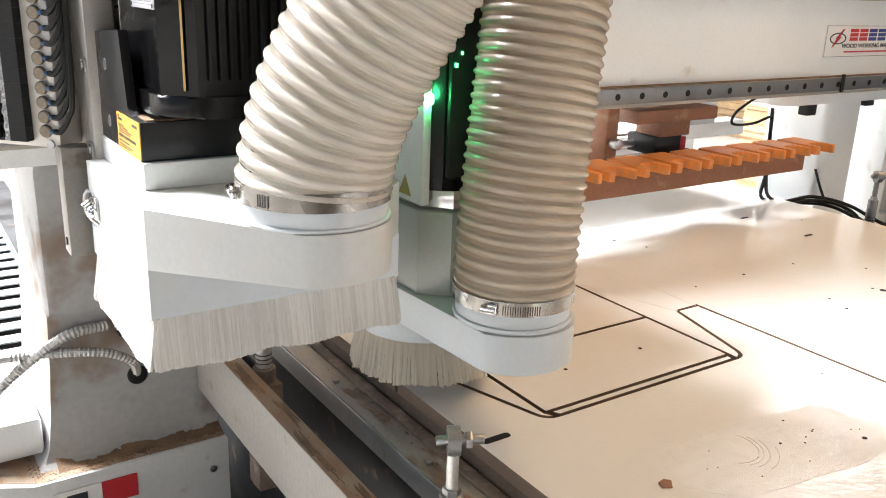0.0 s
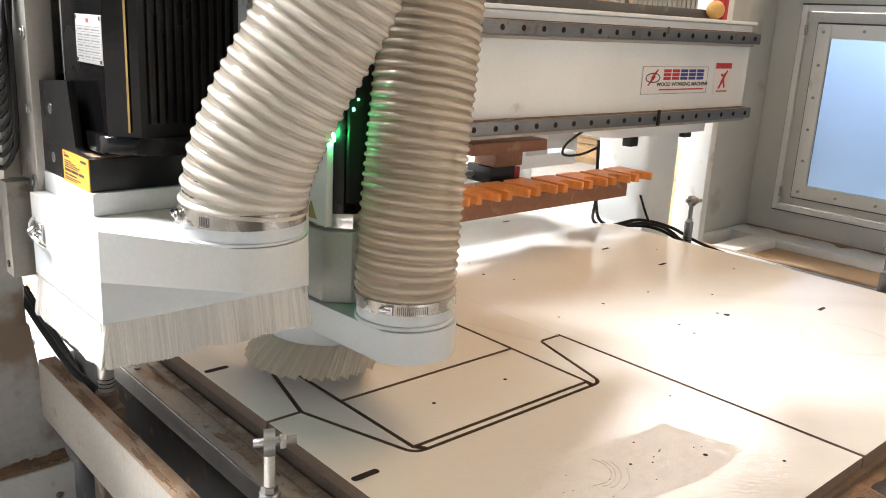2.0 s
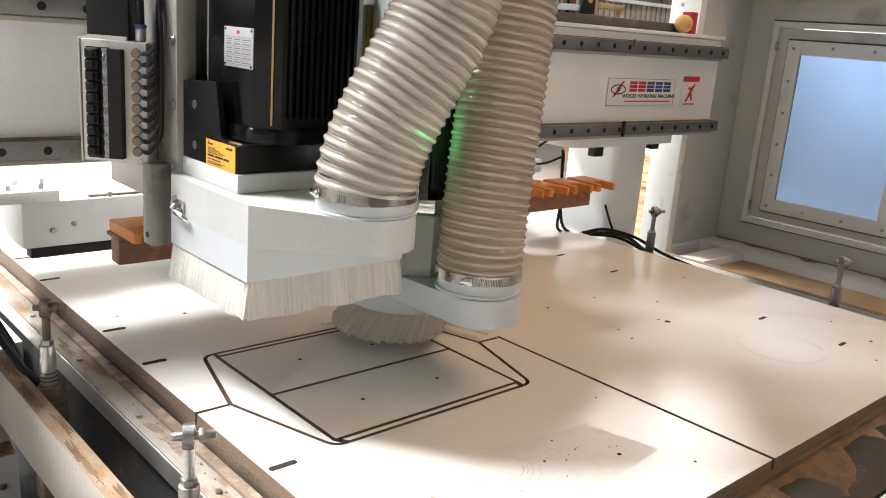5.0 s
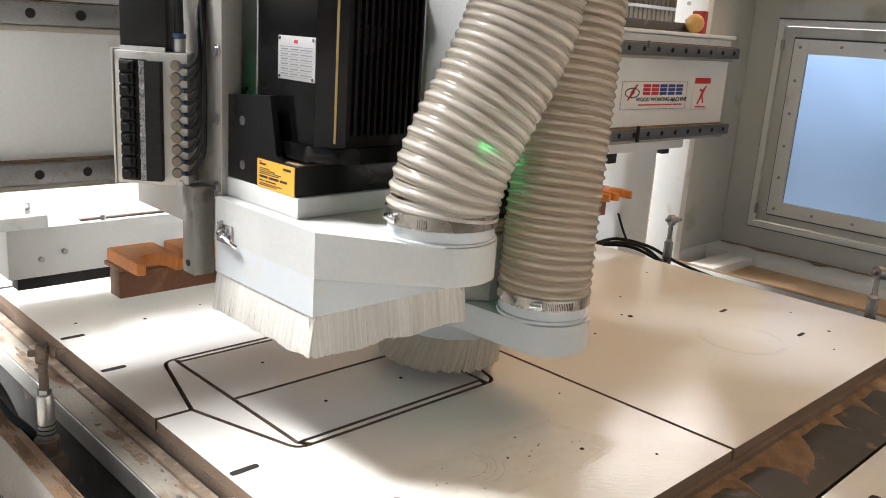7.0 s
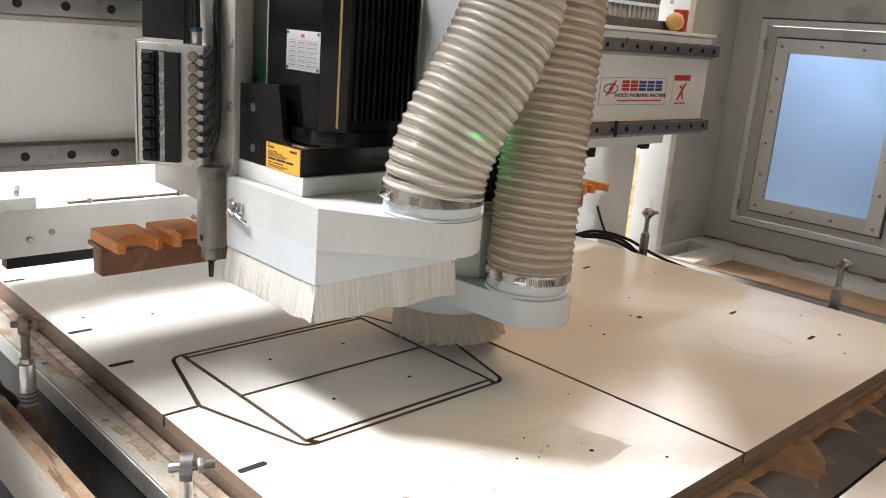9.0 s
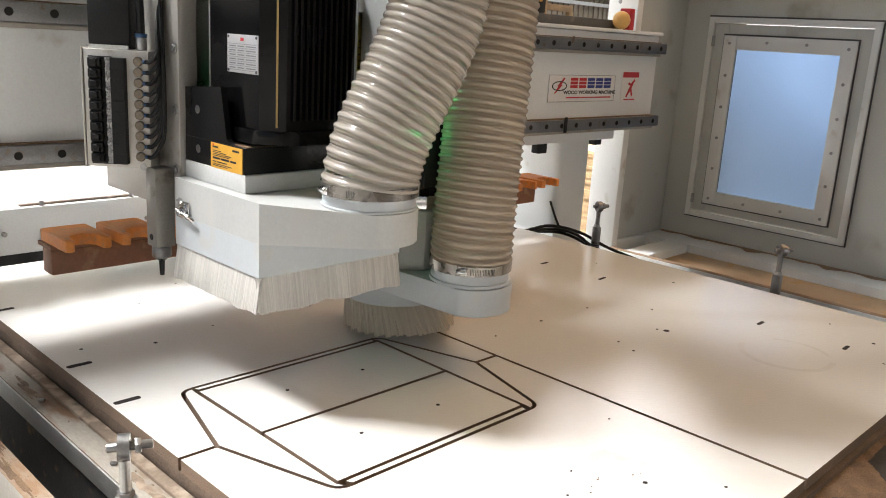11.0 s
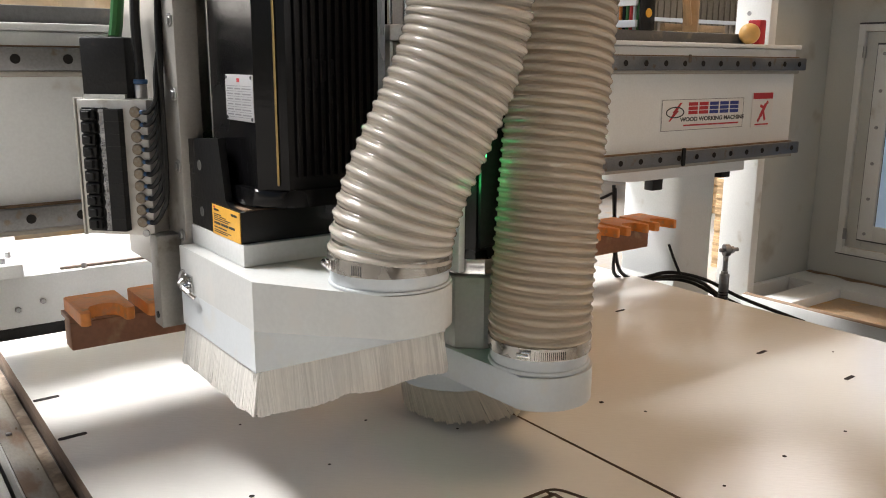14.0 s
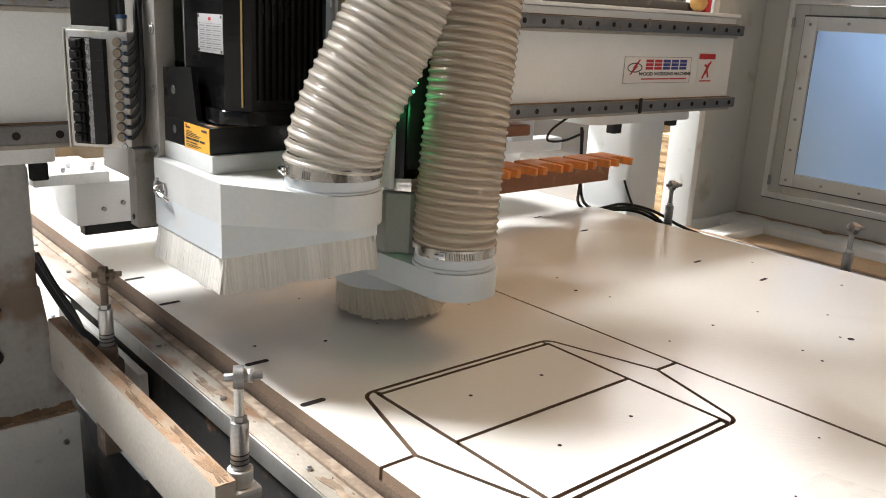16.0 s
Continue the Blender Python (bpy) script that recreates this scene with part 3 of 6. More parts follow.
def build_gantry():
    g = thing("gantry", "pale grey steel gantry with side enclosure spanning the router bed", "machine gantry")
    Y0 = 0.374
    # beam with its rails
    part("beam", box(-0.55, 2.055, Y0, 0.555, 1.197, 1.500, 0.004), M_PAINT, g, "pale grey painted box beam")
    part("top_plate", box(-0.55, 2.06, Y0 - 0.012, 0.56, 1.501, 1.512, 0.002), M_PAINT, g)
    part("cable_tray", box(-0.45, 1.93, 0.42, 0.55, 1.513, 1.540, 0.003), M_GREY, g, "dark grey belt tray")
    for z in (1.2245, 1.4600):
        rail = part("rail", box(-0.5, 2.066, Y0 - 0.028, Y0 - 0.0005, z - 0.017, z + 0.017, 0.004), M_RAIL, g, "steel guide rail with bolt holes")
        hole = mesh("rail_bolt", cyl((0, Y0 - 0.0290, 0), (0, Y0 - 0.020, 0), 0.0072, seg=12), M_DARK)
        for i in range(36):
            piece("rail_bolt", hole, rail, pose(2.0275 - i * 0.0719, 0, z))
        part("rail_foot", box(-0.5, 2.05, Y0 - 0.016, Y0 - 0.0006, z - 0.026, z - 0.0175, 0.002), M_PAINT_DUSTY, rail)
        part("rail_dust", box(-0.5, 2.04, Y0 - 0.020, Y0 - 0.0006, z + 0.0172, z + 0.0195, 0.001), M_SAWDUST, rail, "line of brown dust on the rail")
    part("rail_clip", box(1.533, 1.545, Y0 - 0.034, Y0 - 0.0285, 1.204, 1.250, 0.002), M_RUBBER, g)
    part("rail_clip", box(1.535, 1.545, Y0 - 0.032, Y0 - 0.0285, 1.462, 1.482, 0.002), M_DUSTY_STEEL, g)
    build_signs(g, Y0)
    # feet of the beam
    part("cap_plate", prism(rounded([(1.37, 0.385), (1.88, 0.385), (1.88, 0.66), (1.37, 0.66)], [0.05, 0.03, 0, 0]), 1.168, 1.1965, 0.002), M_PAINT, g)
    part("right_column", prism(rounded([(1.645, 0.43), (1.80, 0.43), (1.80, 0.63), (1.645, 0.63)], [0.03, 0.012, 0.012, 0.012]), 0.70, 1.1675, 0.002), M_PAINT, g, "pale grey column under the beam")
    fillet = bmesh.new()
    rings = []
    for z, e in ((0.7001, 0.11), (0.73, 0.075), (0.77, 0.045), (0.83, 0.020), (0.90, 0.0005)):
        rings.append([fillet.verts.new(q) for q in ((1.655 - e, 0.435 - e * 0.4, z), (1.795, 0.435 - e * 0.4, z), (1.795, 0.625, z), (1.655 - e, 0.625, z))])
    for a, b in zip(rings, rings[1:]):
        for k in range(4):
            fillet.faces.new((a[k], a[(k + 1) % 4], b[(k + 1) % 4], b[k]))
    part("column_fillet", fillet, M_PAINT, g)
    part("column_pad", box(1.495, 1.535, 0.40, 0.4295, 1.136, 1.1675, 0.003), M_RUBBER, g)
    part("column_pad", box(1.84, 1.88, 0.44, 0.47, 1.14, 1.1675, 0.003), M_RUBBER, g)
    part("column_foot", prism(rounded([(1.28, 0.36), (1.95, 0.36), (1.95, 0.80), (1.28, 0.80)], [0.04] * 4), 0.60, 0.6995, 0.004), M_PAINT_DUSTY, g)
    # left column on its foot
    part("cap_plate", prism(rounded([(-0.48, 0.385), (-0.125, 0.385), (-0.125, 0.66), (-0.48, 0.66)], [0.02] * 4), 1.168, 1.1965, 0.002), M_PAINT, g)
    col = bmesh.new()
    prism([(-0.385, 0.40), (-0.172, 0.40), (-0.172, 0.68), (-0.385, 0.68)], 0.690, 1.1675, 0.012, col, bevel_vertical=True)
    part("left_column", col, M_GRIME_SHADE, g, "grimy column under the beam, its grey darkened for shade")
    flare = bmesh.new()
    rings = []
    for z, e in ((0.6901, 0.040), (0.697, 0.030), (0.715, 0.022), (0.76, 0.014), (0.84, 0.006), (0.93, 0.0005)):
        rings.append([flare.verts.new(q) for q in ((-0.385 - e, 0.40 - e, z), (-0.172 + min(e * 1.8, 0.035), 0.40 - e, z), (-0.172 + min(e * 1.8, 0.035), 0.68, z), (-0.385 - e, 0.68, z))])
    for a, b in zip(rings, rings[1:]):
        for k in range(4):
            flare.faces.new((a[k], a[(k + 1) % 4], b[(k + 1) % 4], b[k]))
    part("column_flare", flare, M_GRIME_SHADE, g)
    part("column_pad", box(-0.172, -0.142, 0.386, 0.410, 1.135, 1.1675, 0.003), M_RUBBER, g)
    # greyer casting paint here stands in for the shade on the foot
    part("column_foot", prism([(-0.437, 0.326), (-0.137, 0.326), (-0.137, 0.80), (-0.62, 0.80), (-0.62, 0.42)], 0.44, 0.6895, 0.003), M_ALU_PAINT, g, "painted foot box strewn with sawdust")
    bm = bmesh.new()
    for i in range(1700):
        x, y = RNG.uniform(-0.58, -0.14), RNG.uniform(0.33, 0.46)
        if x < -0.44 and y < 0.43 or (-0.39 < x < -0.16 and y > 0.398):
            continue
        s = RNG.uniform(0.0004, 0.0011) * (1.4 if y > 0.37 else 1)
        box(x - s, x + s, y - s, y + s, 0.6904, 0.6904 + s * 0.9, 0, bm)
    for i in range(700):
        a = RNG.random() ** 2
        x, y = RNG.uniform(-0.36, -0.14), 0.398 - 0.055 * a
        s = RNG.uniform(0.0006, 0.0015)
        z = 0.6904 + 0.016 * (1 - a) * RNG.random() * (0.5 + noise.noise((x * 20, 3, 1)))
        box(x - s, x + s, y - s, y + s, max(0.6904, z), max(0.6904, z) + s * 1.4, 0, bm)
    heap = []
    for j in range(13):
        row = []
        for i in range(61):
            x, y = -0.40 + 0.262 * i / 60, 0.398 - 0.062 * j / 12
            full = max(0.0, 0.55 + 0.9 * noise.noise((x * 16, 4.0, 1.0)))
            z = 0.030 * full * max(0.0, 1 - j / 12) ** 1.7 + 0.0025 * noise.noise((x * 120, y * 120, 7.0)) - 0.0012 * j / 12
            row.append(bm.verts.new((x, y, 0.6904 + z)))
        heap.append(row)
    for a, b in zip(heap, heap[1:]):
        for i in range(60):
            bm.faces.new((a[i], a[i + 1], b[i + 1], b[i]))
    tagged(part("sawdust", bm, M_SAWDUST, g, "crumbs of brown sawdust"), kind="stuff")
    part("dust_film", prism([(-0.43, 0.332), (-0.141, 0.332), (-0.141, 0.3985), (-0.3855, 0.3985), (-0.3855, 0.46), (-0.55, 0.46), (-0.55, 0.40)], 0.6897, 0.6903), M_DUSTFILM, g, "brown sawdust film")
    part("foot_sign", box(-0.415, -0.345, 0.3235, 0.3255, 0.628, 0.668), M_LABEL, g)
    bm = bmesh.new()
    for a, b, c, d in ((-0.405, -0.380, 0.636, 0.641), (-0.376, -0.352, 0.636, 0.641), (-0.396, -0.366, 0.646, 0.660)):
        box(a, b, 0.3230, 0.3234, c, d, 0, bm)
    part("sticker_print", bm, M_INK, g)
    part("foot_sign", box(-0.344, -0.290, 0.3235, 0.3255, 0.628, 0.668), M_RED, g, "red warning sticker")
    part("foot_screw", cyl((-0.165, 0.3225, 0.635), (-0.165, 0.3258, 0.635), 0.006, seg=10, bevel=0.001), M_STEEL, g)
    arm = part("junction_arm", box(-0.80, -0.41, 0.40, 0.53, 0.70, 0.765, 0.008), M_PAINT, g, "grey arm beside the column")
    part("arm_bolt", cyl((-0.40, 0.41, 0.732), (-0.36, 0.40, 0.728), 0.016, seg=16, bevel=0.002), M_STEEL, arm)
    part("conduit", tube([(-0.50, 0.42, 0.76), (-0.46, 0.40, 0.83), (-0.37, 0.38, 0.90), (-0.30, 0.39, 0.905)], 0.008, 10, None, 48, 0.12, 0.0065), M_CONDUIT, g, "ribbed metal conduit")
    part("conduit", tube([(-0.62, 0.44, 0.86), (-0.45, 0.40, 0.875), (-0.33, 0.37, 0.872), (-0.275, 0.37, 0.845), (-0.262, 0.390, 0.812)], 0.007, 10, None, 48, 0.12, 0.0065), M_CONDUIT, g, "ribbed metal conduit")
    part("cable_gland", cyl((-0.262, 0.385, 0.808), (-0.262, 0.3995, 0.808), 0.016, seg=16, bevel=0.003), M_RUBBER, g)
    part("stop_button", cyl((-0.266, 0.368, 0.897), (-0.266, 0.388, 0.897), 0.020, seg=28, bevel=0.006), M_BROWN, g, "brown mushroom stop button")
    part("button_ring", cyl((-0.266, 0.3885, 0.897), (-0.266, 0.3995, 0.897), 0.024, seg=28, bevel=0.002), M_RUBBER, g)
    # side beams with lifting pins
    part("left_side_beam", box(-0.166, -0.1365, -0.340, 0.385, 0.762, 0.868, 0.002), M_PAINT_DUSTY, g, "painted side beam with dusty top edge")
    part("dust_film", box(-0.1655, -0.137, -0.3395, 0.384, 0.8682, 0.8691), M_DUSTFILM, g, "brown sawdust film on the beam")
    bm = bmesh.new()
    for cx, cy, rx, ry in ((-0.150, -0.30, 0.011, 0.05), (-0.146, -0.20, 0.008, 0.06), (-0.157, -0.06, 0.007, 0.08), (-0.145, 0.05, 0.007, 0.05), (-0.155, 0.17, 0.009, 0.07), (-0.15, 0.30, 0.012, 0.06)):
        edge = []
        for k in range(44):
            a = k * math.pi / 22
            w = 0.75 + 0.9 * noise.noise((math.cos(a) * 2.2 + cy * 9, math.sin(a) * 2.2, 8.0))
            edge.append((min(-0.1375, max(-0.165, cx + rx * w * math.cos(a))), cy + ry * w * math.sin(a)))
        prism(edge, 0.8692, 0.8697, 0, bm)
    for i in range(90):
        y, s = RNG.uniform(-0.335, 0.38), RNG.uniform(0.0003, 0.0008)
        x = RNG.uniform(-0.163, -0.140)
        box(x - s, x + s, y - s * 1.4, y + s * 1.4, 0.8692, 0.8692 + s, 0, bm)
    tagged(part("dust_patch", bm, M_SAWDUST, g, "crumbs of brown sawdust"), kind="stuff")
    for x, y, dusty in ((-0.115, -0.308, False), (-0.115, 0.205, True), (1.592, 0.232, False), (1.545, -0.342, False)):
        build_pin(g, x, y, dusty)
    for k, r in enumerate((0.0065, 0.0055, 0.0045)):
        e = k * 0.011
        part("black_cable", tube([(-0.178 + e, 0.46, 1.00 - e), (-0.168 + e, 0.39, 0.955 - e), (-0.155 + e, 0.33, 0.915 - e), (-0.142 + e * 0.6, 0.275, 0.882 - e), (-0.122 + e * 0.3, 0.232, 0.855 - e), (-0.118, 0.222, 0.80)], r, 10), M_RUBBER, g, "sagging black cable")
    # right tray with pockets of dust
    part("tray_rim", box(2.075, 2.103, -1.0, 0.4995, 0.58, 0.745, 0.003), M_PAINT, g)
    part("rim_dust", box(2.077, 2.101, -1.0, 0.4990, 0.7453, 0.7470, 0.0006), M_DUSTFILM, g, "brown dust on the rim of the tray")
    part("tray_bar", box(2.400, 2.5490, -1.0, 0.5595, 0.62, 0.745, 0.003), M_PAINT, g)
    for y0, y1 in ((0.350, 0.445), (-0.56, -0.465)):
        part("tray_cross_bar", box(2.1035, 2.3995, y0, y1, 0.665, 0.7442, 0.002), M_PAINT, g)
    part("tray_end", box(2.1405, 2.3995, 0.535, 0.5595, 0.665, 0.7442, 0.002), M_PAINT, g)
    part("tray_floor", box(2.1035, 2.3995, -1.0, 0.4995, 0.692, 0.714, 0.001), M_TRAYDUST, g, "pale board with bright sawdust in the tray")
    crumbs = bmesh.new()
    inner = [(2.540 - 0.060 * (0.5 + 0.8 * noise.noise((k * 0.13, 2.0, 4.0))) ** 2, -0.98 + 1.53 * k / 160) for k in range(161)]
    prism([(2.5488, 0.55), (2.5488, -0.98)] + inner, 0.7452, 0.7470, 0, crumbs)
    tagged(part("sawdust", crumbs, M_DUSTFILM, g, "line of brown sawdust along the tray"), kind="stuff")
    build_enclosure(g)
    # rear cross bar with brush
    part("rear_bar", box(-0.036, 1.30, 0.60, 0.78, 0.985, 1.079, 0.003), M_PAINT, g, "pale grey cross bar behind the beam")
    part("rear_brush", box(-0.02, 1.28, 0.606, 0.64, 0.962, 0.9845, 0.002), M_BRISTLE_BLACK, g, "black brush under the cross bar")
    part("rear_block", box(-0.12, 0.035, 0.59, 0.80, 1.0795, 1.104, 0.003), M_PAINT, g)
    part("bar_strip", box(0.10, 1.28, 0.612, 0.622, 1.0792, 1.0835, 0.001), M_DUSTY_STEEL, g, "thin dusty strip along the cross bar")
    nut = mesh("bar_bolt", cyl((0, 0, 0), (0, 0, 0.010), 0.0052, seg=6, bevel=0.001), M_STEEL)
    for x, y in ((-0.055, 0.61), (0.005, 0.61), (-0.03, 0.66), (0.022, 0.66)):
        piece("bar_bolt", nut, g, pose(x, y, 1.1042))
    for x in (0.14, 0.33, 0.52, 0.90):
        piece("bar_bolt", nut, g, pose(x, 0.606, 1.0792))
    for x in (0.02, 0.062, 0.36, 0.9):
        piece("bar_bolt", nut, g, pose(x, 0.600, 1.02 + 0.01 * (x > 0.03), 90, 0, 0))
    build_tool_rack(g)
    # cable bundle beside the right column
    for k, pts in enumerate(([(1.37, 0.42, 1.16), (1.385, 0.42, 1.00), (1.44, 0.46, 0.905), (1.546, 0.44, 0.885), (1.61, 0.38, 0.885), (1.63, 0.31, 0.87), (1.66, 0.20, 0.82)],
                             [(1.38, 0.425, 1.15), (1.40, 0.43, 0.98), (1.47, 0.45, 0.900), (1.56, 0.41, 0.895), (1.63, 0.35, 0.890), (1.66, 0.27, 0.85), (1.70, 0.12, 0.81)],
                             [(1.50, 0.42, 0.885), (1.56, 0.39, 0.900), (1.61, 0.34, 0.895), (1.62, 0.28, 0.87), (1.62, 0.24, 0.80)],
                             [(1.52, 0.43, 0.895), (1.59, 0.40, 0.905), (1.65, 0.33, 0.89), (1.70, 0.25, 0.85), (1.76, 0.10, 0.81)],
                             [(1.575, 0.40, 0.985), (1.585, 0.385, 0.94), (1.60, 0.37, 0.895)],
                             [(1.33, 0.44, 1.19), (1.28, 0.46, 1.15), (1.27, 0.46, 1.12), (1.32, 0.44, 1.12), (1.37, 0.42, 1.14)])):
        part("black_cable", tube(pts, 0.0048 if k < 4 else 0.0036, 8), M_RUBBER, g)
    chain = part("drag_chain", box(1.4385, 1.492, 0.420, 0.428, 1.5405, 2.0, 0.003), M_RUBBER, g, "black cable drag chain with coloured wires")
    part("chain_side", box(1.4385, 1.492, 0.527, 0.535, 1.5405, 2.0, 0.003), M_RUBBER, chain)
    part("chain_back", box(1.488, 1.4945, 0.4285, 0.5265, 1.5405, 2.0, 0.001), M_RUBBER, chain)
    rung = mesh("chain_rung", box(1.430, 1.438, 0.4285, 0.5265, -0.009, 0.009, 0.002), M_WHITE)
    dot = mesh("chain_dot", cyl((1.466, 0.4180, 0), (1.466, 0.4198, 0), 0.011, seg=18), M_YELLOW)
    for i in range(9):
        piece("chain_rung", rung, chain, pose(0, 0, 1.556 + i * 0.052))
        piece("chain_dot", dot, chain, pose(0, 0, 1.582 + i * 0.052))
    for k, m in enumerate((M_GREEN_TUBE, M_WHITE, M_RED, M_GREEN_TUBE, M_RUBBER, M_ORANGE, M_WHITE, M_GREEN_TUBE)):
        part("chain_wire", cyl((1.447, 0.436 + k * 0.0115, 1.5406), (1.447, 0.436 + k * 0.0115, 2.0), 0.0046, seg=8), m, chain)
    # beacon on top of the beam
    part("beacon_box", box(1.906, 1.936, 0.40, 0.44, 1.5122, 1.580, 0.004), M_RED, g, "red plastic box")
    ball = bmesh.new()
    bmesh.ops.create_uvsphere(ball, u_segments=24, v_segments=14, radius=0.028)
    bmesh.ops.translate(ball, verts=ball.verts, vec=(1.852, 0.395, 1.5405))
    part("beacon_lamp", ball, M_AMBER, g, "round amber lamp")
    return g, chain


def build_pin(g, x, y, dusty):
    # the pins by the enclosure are darker than the others
    steel = M_DUSTY_STEEL if dusty else M_RAIL if x > 1 else M_ALU
    bright = M_DUSTY_STEEL if dusty else M_RAIL if x > 1 else M_STEEL
    pin = part("lifting_pin", box(x - 0.022, x + 0.022, y - 0.022, y + 0.022, 0.66, 0.8405, 0.003), steel, g, "pneumatic lifting pin with rod eye")
    part("collar", cyl((x, y, 0.8410), (x, y, 0.8655), 0.0175, seg=20, bevel=0.002), steel, pin)
    part("rod", cyl((x, y, 0.8660), (x, y, 0.935), 0.0125, seg=20, bevel=0.002), M_ALU if dusty else bright, pin)
    for z in (0.8735, 0.8805, 0.8875):
        part("groove", annulus(0.0120, 0.01285, z, z + 0.0016, 24), M_RUBBER, pin).location = (x, y, 0)
    part("neck", cyl((x, y, 0.9352), (x, y, 0.982), 0.0065, seg=16), steel, pin)
    part("lock_nut", cyl((x, y, 0.9355), (x, y, 0.943), 0.0098, seg=6), M_STEEL, pin)
    bm = annulus(0.0088, 0.0155, -0.0065, 0.0065, 28)
    bmesh.ops.bevel(bm, geom=[e for e in bm.edges if e.calc_face_angle(0) > 1.0], offset=0.0018, segments=2, affect="EDGES", profile=0.5)
    bmesh.ops.transform(bm, matrix=Matrix.Translation((x, y, 0.997)) @ Vector((0.87, -0.49, 0)).to_track_quat("Z", "Y").to_matrix().to_4x4(), verts=bm.verts)
    part("eye_ball", cyl((x - 0.0052, y + 0.003, 0.997), (x + 0.0052, y - 0.003, 0.997), 0.0084, seg=20, bevel=0.001), steel, pin)
    part("rod_eye", bm, bright, pin)
    part("eye_bolt", cyl((x - 0.016, y + 0.009, 0.997), (x + 0.027, y - 0.015, 0.999), 0.0052, seg=12, bevel=0.001), bright, pin)
    part("eye_nut", cyl((x + 0.010, y - 0.006, 0.998), (x + 0.016, y - 0.009, 0.998), 0.0095, seg=6, bevel=0.001), bright, pin)


def bar_rows(name, parent, mat, x0, x1, y, rows, label=""):
    """Printed lines that cannot be read: thin bars on a plate that faces -y."""
    bm = bmesh.new()
    for z, h, gaps in rows:
        cut = [x0] + [x0 + (x1 - x0) * q for q in gaps] + [x1]
        for a, b in zip(cut, cut[1:]):
            box(a + 0.0008, b - 0.0008, y - 0.0003, y, z, z + h, 0, bm)
    return part(name, bm, mat, parent, label)


def lettering(name, text, size, mat, parent, m):
    cu = bpy.data.curves.new(name, "FONT")
    cu.body, cu.size, cu.extrude, cu.offset, cu.align_x = text, size, 0.0002, size * 0.035, "LEFT"
    tmp = new("tmp_text", cu)
    me = bpy.data.meshes.new_from_object(tmp)
    bpy.data.objects.remove(tmp)
    me.materials.clear()
    me.materials.append(mat)
    ob = new(name, me)
    ob.parent = parent
    ob.matrix_basis = m
    return ob


def build_signs(g, y):
    f = y - 0.0002
    plate = part("maker_plate", box(1.478, 1.818, f - 0.002, f, 1.291, 1.371, 0.0008), M_LABEL, g, "white maker's plate with red and blue emblem")
    bm = bmesh.new()
    for a, b, c, d in ((1.4785, 1.8175, 1.2915, 1.2928), (1.4785, 1.8175, 1.3692, 1.3705), (1.4785, 1.4798, 1.2928, 1.3692), (1.8162, 1.8175, 1.2928, 1.3692)):
        box(a, b, f - 0.0024, f - 0.0021, c, d, 0, bm)
    part("plate_rim", bm, M_PRINT, plate)
    for k, mat in enumerate((M_RED, M_RED, M_BLUE, M_BLUE, M_BLUE)):
        x = 1.583 + k * 0.0435
        bm = bmesh.new()
        for z in (1.332, 1.3428, 1.3536):
            box(x, x + 0.037, f - 0.0026, f - 0.0021, z, z + 0.0088, 0, bm)
        part("emblem_block", bm, mat, plate)
    bm = bmesh.new()
    ring = [(1.530 + 0.034 * math.cos(a), 1.338 + 0.013 * math.sin(a)) for a in [i * 2 * math.pi / 28 for i in range(29)]]
    for p, q in zip(ring, ring[1:]):
        cyl((p[0], f - 0.0025, p[1]), (q[0], f - 0.0025, q[1]), 0.0016, seg=5, bm=bm)
    part("emblem_ring", bm, M_INK, plate)
    bm = bmesh.new()
    for quad in (((1.548, 1.362), (1.556, 1.362), (1.532, 1.335), (1.520, 1.338)), ((1.545, 1.342), (1.512, 1.316), (1.506, 1.316), (1.528, 1.342))):
        vs = [bm.verts.new((px, f - 0.0028, pz)) for px, pz in quad]
        vb = [bm.verts.new((px, f - 0.0024, pz)) for px, pz in quad]
        bm.faces.new(vs)
        bm.faces.new(vb[::-1])
        for i in range(4):
            bm.faces.new((vs[i], vs[(i + 1) % 4], vb[(i + 1) % 4], vb[i]))
    part("emblem_flash", bm, M_RED, plate)
    lettering("plate_lettering", "WOOD WORKING MACHINE", 0.0145, M_INK, plate, pose(1.552, f - 0.0023, 1.3145, 90, 0, 0) @ Matrix.Diagonal((1.40, 1, 1, 1)))
    bar_rows("small_print", plate, M_RED, 1.565, 1.800, f - 0.0021, ((1.302, 0.004, (0.09, 0.31, 0.42, 0.52, 0.60, 0.78)),))
    sign = part("warning_sign", box(1.858, 1.956, f - 0.0018, f, 1.287, 1.384, 0.0006), M_LABEL, g, "red and white warning sign")
    part("sign_header", box(1.861, 1.953, f - 0.0023, f - 0.0019, 1.365, 1.382), M_RED, sign)
    bm = bmesh.new()
    for a, b, r in (((1.900, 1.318), (1.922, 1.350), 0.006), ((1.905, 1.325), (1.888, 1.303), 0.0045), ((1.912, 1.330), (1.922, 1.306), 0.0045), ((1.918, 1.345), (1.932, 1.358), 0.004), ((1.916, 1.340), (1.896, 1.347), 0.004)):
        cyl((a[0], f - 0.002, a[1]), (b[0], f - 0.002, b[1]), r, seg=6, bm=bm)
    for v in bm.verts:
        v.co.y = f - 0.0021 + (v.co.y - f + 0.002) * 0.05
    part("sign_symbol", bm, M_RED, sign)
    bar_rows("small_print", sign, M_RED, 1.875, 1.940, f - 0.0019, ((1.293, 0.004, (0.5,)),))
